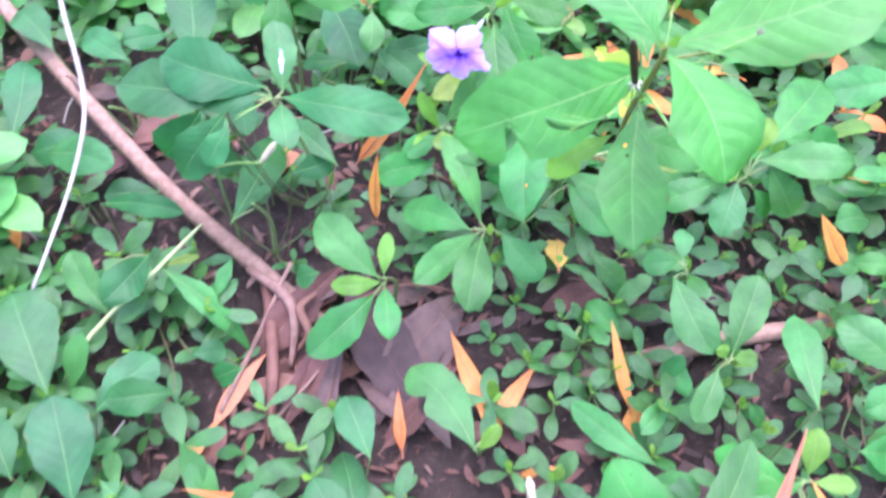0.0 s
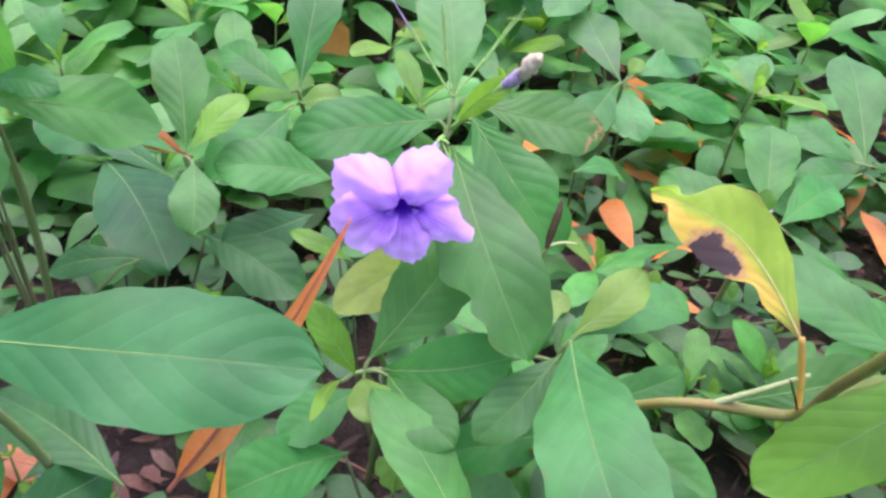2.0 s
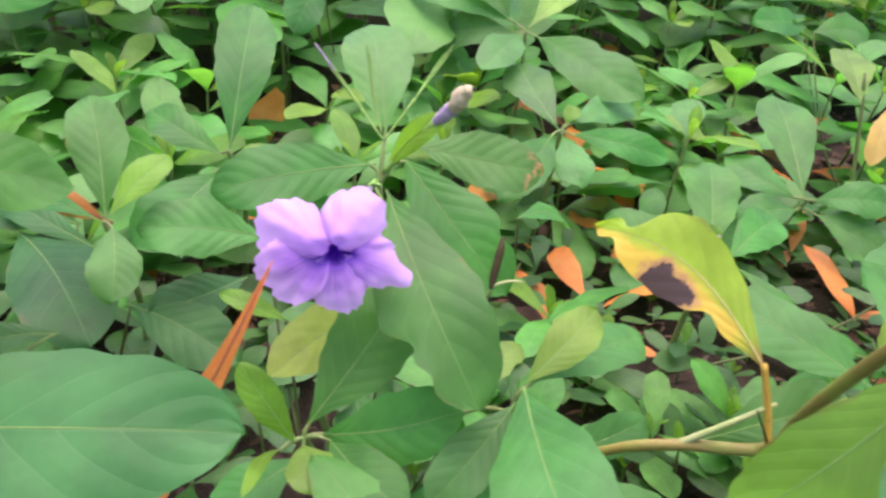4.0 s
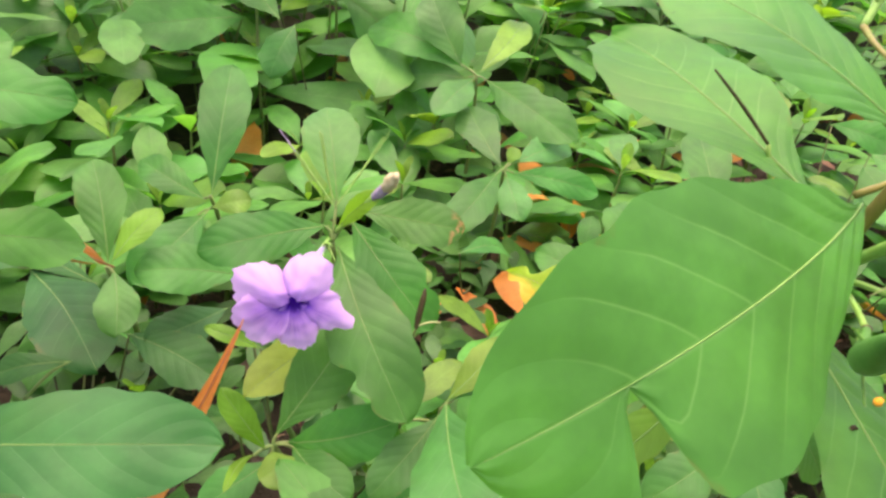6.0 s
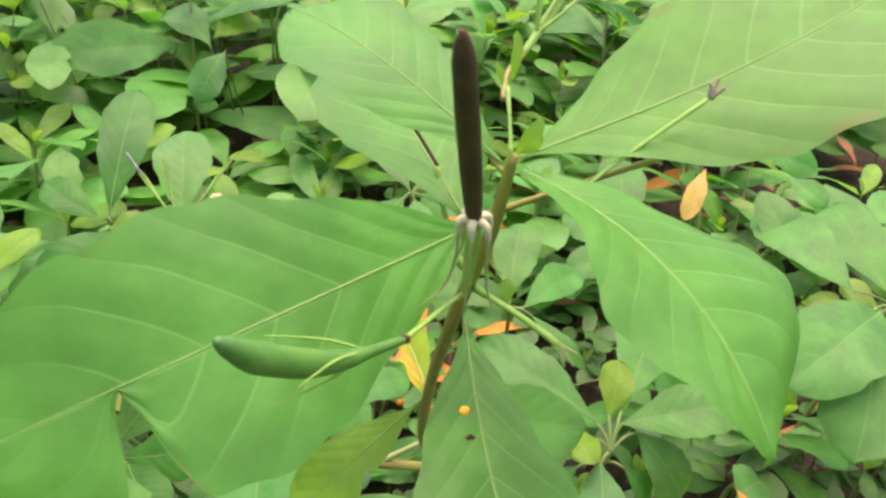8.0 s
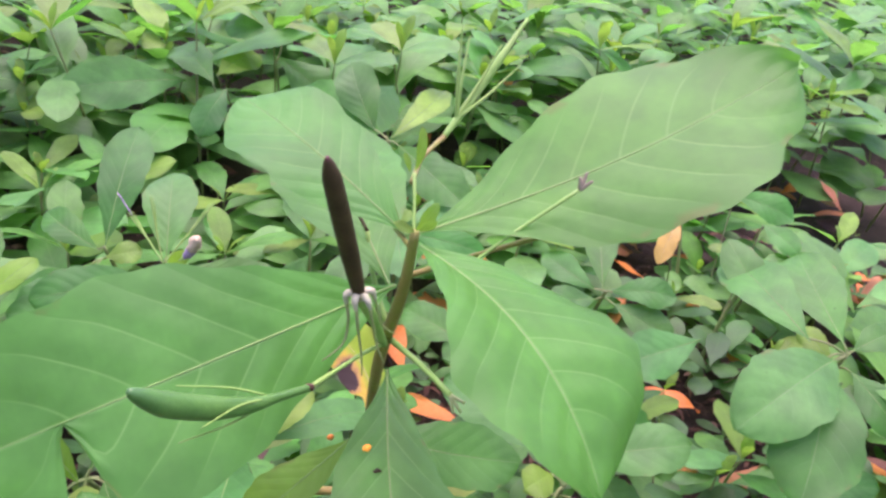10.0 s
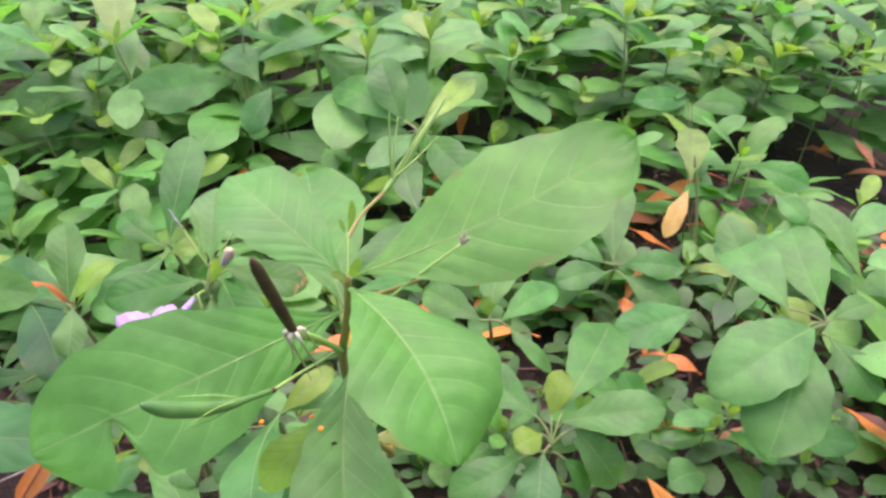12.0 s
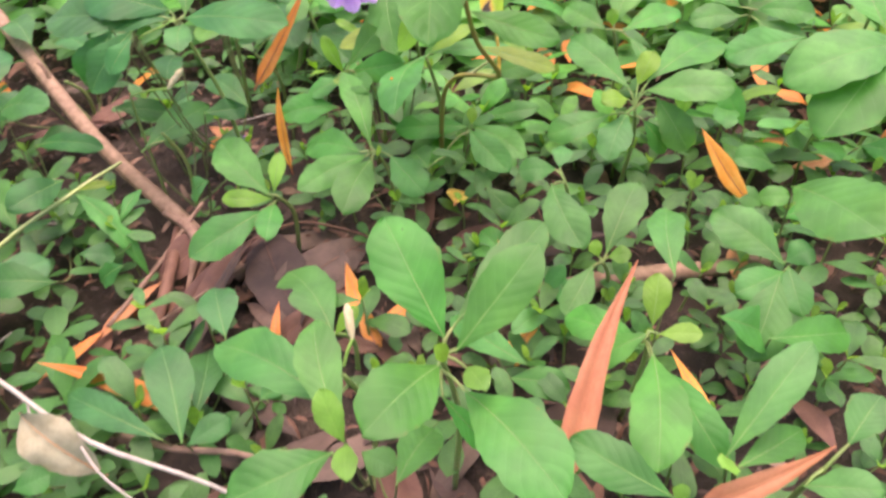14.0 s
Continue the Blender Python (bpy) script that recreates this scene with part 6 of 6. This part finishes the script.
def whorled_plant(height, size, seed, label):
    """A bushy plant: upright stem with pairs of blades set crosswise, the upper ones smaller and brighter."""
    g = random.Random(seed)
    ob = thing("leafy_plant", (0, 0, 0), label, "plant", "plants of the bed")
    lean = Vector((g.uniform(-0.25, 0.25), g.uniform(-0.25, 0.25), 1)) * height
    rod("stem", ob, [(0, 0, -0.006), lean * 0.5 + Vector((0.003, 0, 0)), lean], [0.0017, 0.0014, 0.0008], STEM, 6)
    turn = g.uniform(0, 90)
    for k in range(4):
        t = 1 - 0.21 * k
        for half in range(2 if k else 3):
            yaw = turn + 90 * k + (180 if k else 120) * half + g.uniform(-22, 22)
            length = size / BLADE * (0.8 if k == 0 else 1.1) * g.uniform(0.75, 1.15)
            pitch = (g.uniform(-38, -6) if k == 0 else g.uniform(-24, 16))
            ob2 = new("leaf", g.choice(blade_meshes["leaf_young" if k == 0 and g.random() < 0.45 else "leaf_bed"]))
            ob2.parent = ob
            ob2.matrix_basis = Matrix.Translation(lean * t) @ pose(0, 0, 0, 0, 0, yaw) @ pose(0, 0, 0, g.uniform(-18, 18), pitch, 0) @ Matrix.Diagonal((length, length * g.uniform(0.85, 1.15), length, 1))
    for half in range(2):
        ob2 = new("young_leaf", g.choice(blade_meshes["leaf_young"]))
        ob2.parent = ob
        s = size / BLADE * g.uniform(0.25, 0.4)
        ob2.matrix_basis = Matrix.Translation(lean) @ pose(0, 0, 0, 0, 0, turn + 60 + 180 * half) @ pose(0, 0, 0, 0, g.uniform(-75, -45), 0) @ Matrix.Diagonal((s, s * 0.8, s, 1))
    return ob


mid = [whorled_plant(0.055 + 0.008 * k, 0.064 + 0.003 * k, 90 + k, "short bushy plant with spoon-shaped green leaves") for k in range(6)]
tall = [whorled_plant(0.11 + 0.011 * k, 0.078 + 0.003 * k, 110 + k, "bushy plant with crosswise pairs of green leaves") for k in range(8)]
for k, proto in enumerate(mid + tall):
    proto.matrix_basis = Matrix.Translation((-0.72 - 0.1 * (k // 7), 0.75 + 0.11 * (k % 7), 0.0))
taken = [Vector((b.x, b.y)) for a, b in STALK.values()]

# plants of the middle distance, one by one
y = 0.42
while y < 1.24:
    x = -0.5
    while x < 0.72 + 0.35 * y:
        at = Vector((x + rng.uniform(-0.03, 0.03), y + rng.uniform(-0.03, 0.03)))
        near = at.y < 0.66 and at.x < 0.56
        if (not near or (at.x > 0.05 and at.y > 0.42)) and noise.noise((at.x * 4, at.y * 4, 2.2)) < (0.28 if at.x > 0.2 else 0.6) and min((at - q).length for q in taken) > 0.04:
            kinds = mid[:3] if near else tall if at.y > 0.93 or (at.y > 0.8 and at.x > 0.6) else mid
            copy_thing(rng.choice(kinds), Matrix.Translation((at.x, at.y, 0.0)) @ pose(0, 0, 0, 0, 0, rng.uniform(0, 360)) @ Matrix.Diagonal((*[rng.uniform(0.85, 1.15) * (0.8 if near else 1.0)] * 3, 1)))
        x += 0.072
    y += 0.072


def leafy_mass(name, label, spots, seed, detail, mat=LEAF_FAR):
    """Many small plants, leaf by leaf, in one mesh. spots: x, y, height, leaf length, number of leaves."""
    g = np.random.default_rng(seed)
    kinds = []
    for k in range(6):
        v, f, uv = blade_data(1.0, 0.37 + 0.025 * k, 0.05 + 0.02 * (k % 3), 8, 1.2 + 0.08 * k, (((0.7, 1, 0.3, 0.06),) if k == 4 else ()), 760 + k, *detail, 0.8, 1.0)
        kinds.append((np.array(v), np.array(f), np.array(uv)))
    all_v, all_f, all_uv, count = [], [], [], 0
    for x, y, height, size, number in spots:
        turn = g.uniform(0, 360)
        for k in range(number):
            v, f, uv = kinds[g.integers(6)]
            s = size * g.uniform(0.65, 1.2)
            m = np.array(pose(0, 0, 0, 0, 0, turn + 97 * k + g.uniform(-25, 25)) @ pose(0, 0, 0, g.uniform(-20, 20), g.uniform(-34, -2) if k < 3 else g.uniform(-20, 16), 0))[:3, :3]
            all_v.append((v * s) @ m.T + np.array((x, y, height * (1 - 0.55 * k / number))))
            all_f.append(f + count)
            all_uv.append(uv)
            count += len(v)
    me = mesh_of(name, np.concatenate(all_v).tolist(), np.concatenate(all_f).tolist(), mat, np.concatenate(all_uv))
    return tagged(new(name, me), label, "plants", kind="stuff")


def bare(x, y):
    beside = 0.69 * (x + 0.62) + 0.72 * (y - 0.82)
    if -0.048 < beside < 0.014 and y < 0.75:
        return True
    return noise.noise((x * 6 + 3, y * 6, 0.7)) > 0.5 or (-0.14 < x < 0.03 and 0.225 < y < 0.35)


# seedlings under the near plants: those close to the path one by one, the rest as a mass
def seedling(height, size, seed):
    g = random.Random(seed)
    ob = thing("seedling", (0, 0, 0), "low seedling with small rounded green leaves", "plant", "seedlings in the bed")
    top = Vector((g.uniform(-0.2, 0.2), g.uniform(-0.2, 0.2), 1)) * height
    rod("stem", ob, [(0, 0, -0.006), top * 0.5, top], [0.001, 0.0008, 0.0006], STEM, 5)
    turn = g.uniform(0, 90)
    for k in range(6):
        s = size / BLADE * (g.uniform(0.75, 1.0) if k < 4 else g.uniform(0.35, 0.5))
        ob2 = new("leaf", g.choice(blade_meshes["leaf_seedling_shade" if k < 4 else "leaf_young"]))
        ob2.parent = ob
        ob2.matrix_basis = Matrix.Translation(top * (1 if k > 1 else 0.6)) @ pose(0, 0, 0, 0, 0, turn + 92 * k + g.uniform(-20, 20)) @ pose(0, 0, 0, g.uniform(-18, 18), g.uniform(-40, 8) if k < 4 else -60, 0) @ Matrix.Diagonal((s, s * g.uniform(0.85, 1.2), s, 1))
    return ob


seedlings = [seedling(0.014 + 0.006 * k, 0.022 + 0.0025 * k, 300 + k) for k in range(7)]
for k, proto in enumerate(seedlings):
    proto.matrix_basis = Matrix.Translation((-0.44 - 0.05 * (k % 2), 0.1 + 0.06 * k, 0.0))
spots, single = [], 0
y = -0.25
while y < 0.72:
    x = -0.75
    while x < 0.95:
        px, py = x + rng.uniform(-0.02, 0.02), y + rng.uniform(-0.02, 0.02)
        if not bare(px, py):
            r = rng.random()
            if single < 290 and -0.36 < px < 0.56 and 0.0 < py < 0.62 and rng.random() < 0.85:
                single += 1
                copy_thing(seedlings[min(6, int(7 * r))], Matrix.Translation((px, py, 0.0)) @ pose(0, 0, 0, 0, 0, rng.uniform(0, 360)) @ Matrix.Diagonal((*[rng.uniform(0.8, 1.25)] * 3, 1)))
            else:
                spots.append((px, py, 0.012 + 0.045 * r, 0.018 + 0.022 * r, 5))
        x += 0.036
    y += 0.036
y = -0.05
while y < 0.34:
    x = -0.46
    while x < -0.09:
        px, py = x + rng.uniform(-0.015, 0.015), y + rng.uniform(-0.015, 0.015)
        if (px + 0.11) ** 2 + (py - 0.25) ** 2 > 0.004 and (py < 0.12 or px < -0.14) and not -0.048 < 0.69 * (px + 0.62) + 0.72 * (py - 0.82) < 0.014:
            r = rng.random()
            spots.append((px, py, 0.012 + 0.04 * r, 0.022 + 0.02 * r, 5))
        x += 0.046
    y += 0.046
leafy_mass("low_seedlings", "low undergrowth of small rounded green seedling leaves", spots, 3, (8, 2), LEAF_LOW_SHADE)
# flanks of the bed outside the plants told apart, out to the bed's uneven edge
def in_bed(x, y):
    return math.hypot((x - 0.6) / 3.6, (y - 3.4) / 5.0) + 0.16 * noise.noise((x * 0.7, y * 0.7, 5.5)) < 1.0


spots, wide_spots = [], []
y = -1.9
while y < 1.3:
    x = -3.6
    while x < 4.8:
        px, py = x + rng.uniform(-0.03, 0.03), y + rng.uniform(-0.03, 0.03)
        inside = -0.5 < px < 0.74 + 0.35 * py if py > 0.56 else -0.36 < px < 0.56 and py > -0.3
        by_branch = px > -0.62 and abs(0.69 * (px + 0.62) + 0.72 * (py - 0.82)) < 0.075
        if not inside and not by_branch and in_bed(px, py) and noise.noise((px * 4, py * 4, 2.2)) < (0.25 if px > 0.7 else 0.5):
            (spots if -1.3 < px < 1.9 and py > -0.4 else wide_spots).append((px, py, rng.uniform(0.08, 0.18), rng.uniform(0.065, 0.095), 8))
        x += 0.08
    y += 0.08
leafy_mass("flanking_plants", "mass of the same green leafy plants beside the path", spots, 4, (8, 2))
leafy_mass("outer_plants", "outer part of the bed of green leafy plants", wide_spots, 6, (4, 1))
# and the rest, out to where the ground is lost among leaves
spots = []
y = 1.22
while y < 8.8:
    step = 0.09 + 0.014 * (y - 1.22)
    for x in np.arange(-3.8, 5.2, step):
        px, py = x + rng.uniform(-0.04, 0.04), y + rng.uniform(-0.04, 0.04)
        if in_bed(px, py) and noise.noise((px * 2.4, py * 2.4, 4.1)) < (0.25 if px > 0.9 else 0.6):
            spots.append((px, py, rng.uniform(0.1, 0.23), rng.uniform(0.075, 0.115), 8))
    y += step
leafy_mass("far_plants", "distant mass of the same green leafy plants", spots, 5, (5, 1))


def litter_crumbs():
    """Small broken leaf bits, stalks and crumbs over the soil near the path."""
    g = np.random.default_rng(9)
    v, f, uv = blade_data(1.0, 0.5, 0.15, 20, 0.9, (), 4, 3, 1, 2.0, 0.2, 0.6)
    v, f, uv = np.array(v), np.array(f), np.array(uv)
    for mat, number, name in ((BROWN, 4200, "brown"), (RUSSET, 4200, "red-brown"), (BARK, 700, "grey-brown")):
        all_v, all_f, count = [], [], 0
        for k in range(number):
            s = g.uniform(0.006, 0.022) * np.array((1.0, g.uniform(0.15, 0.9), 1.0))
            m = np.array(pose(0, 0, 0, 0, 0, g.uniform(0, 360)) @ pose(0, 0, 0, g.uniform(-40, 40), g.uniform(-25, 25), 0))[:3, :3]
            all_v.append((v * s) @ m.T + np.array((g.uniform(-0.5, 0.8), g.uniform(-0.2, 0.95), g.uniform(-0.002, 0.008))))
            all_f.append(f + count)
            count += len(v)
        tagged(new("litter_crumbs", mesh_of("litter_crumbs", np.concatenate(all_v).tolist(), np.concatenate(all_f).tolist(), mat)), "scattered %s crumbs of broken dead leaves on the soil" % name, "leaf litter", kind="stuff")


litter_crumbs()
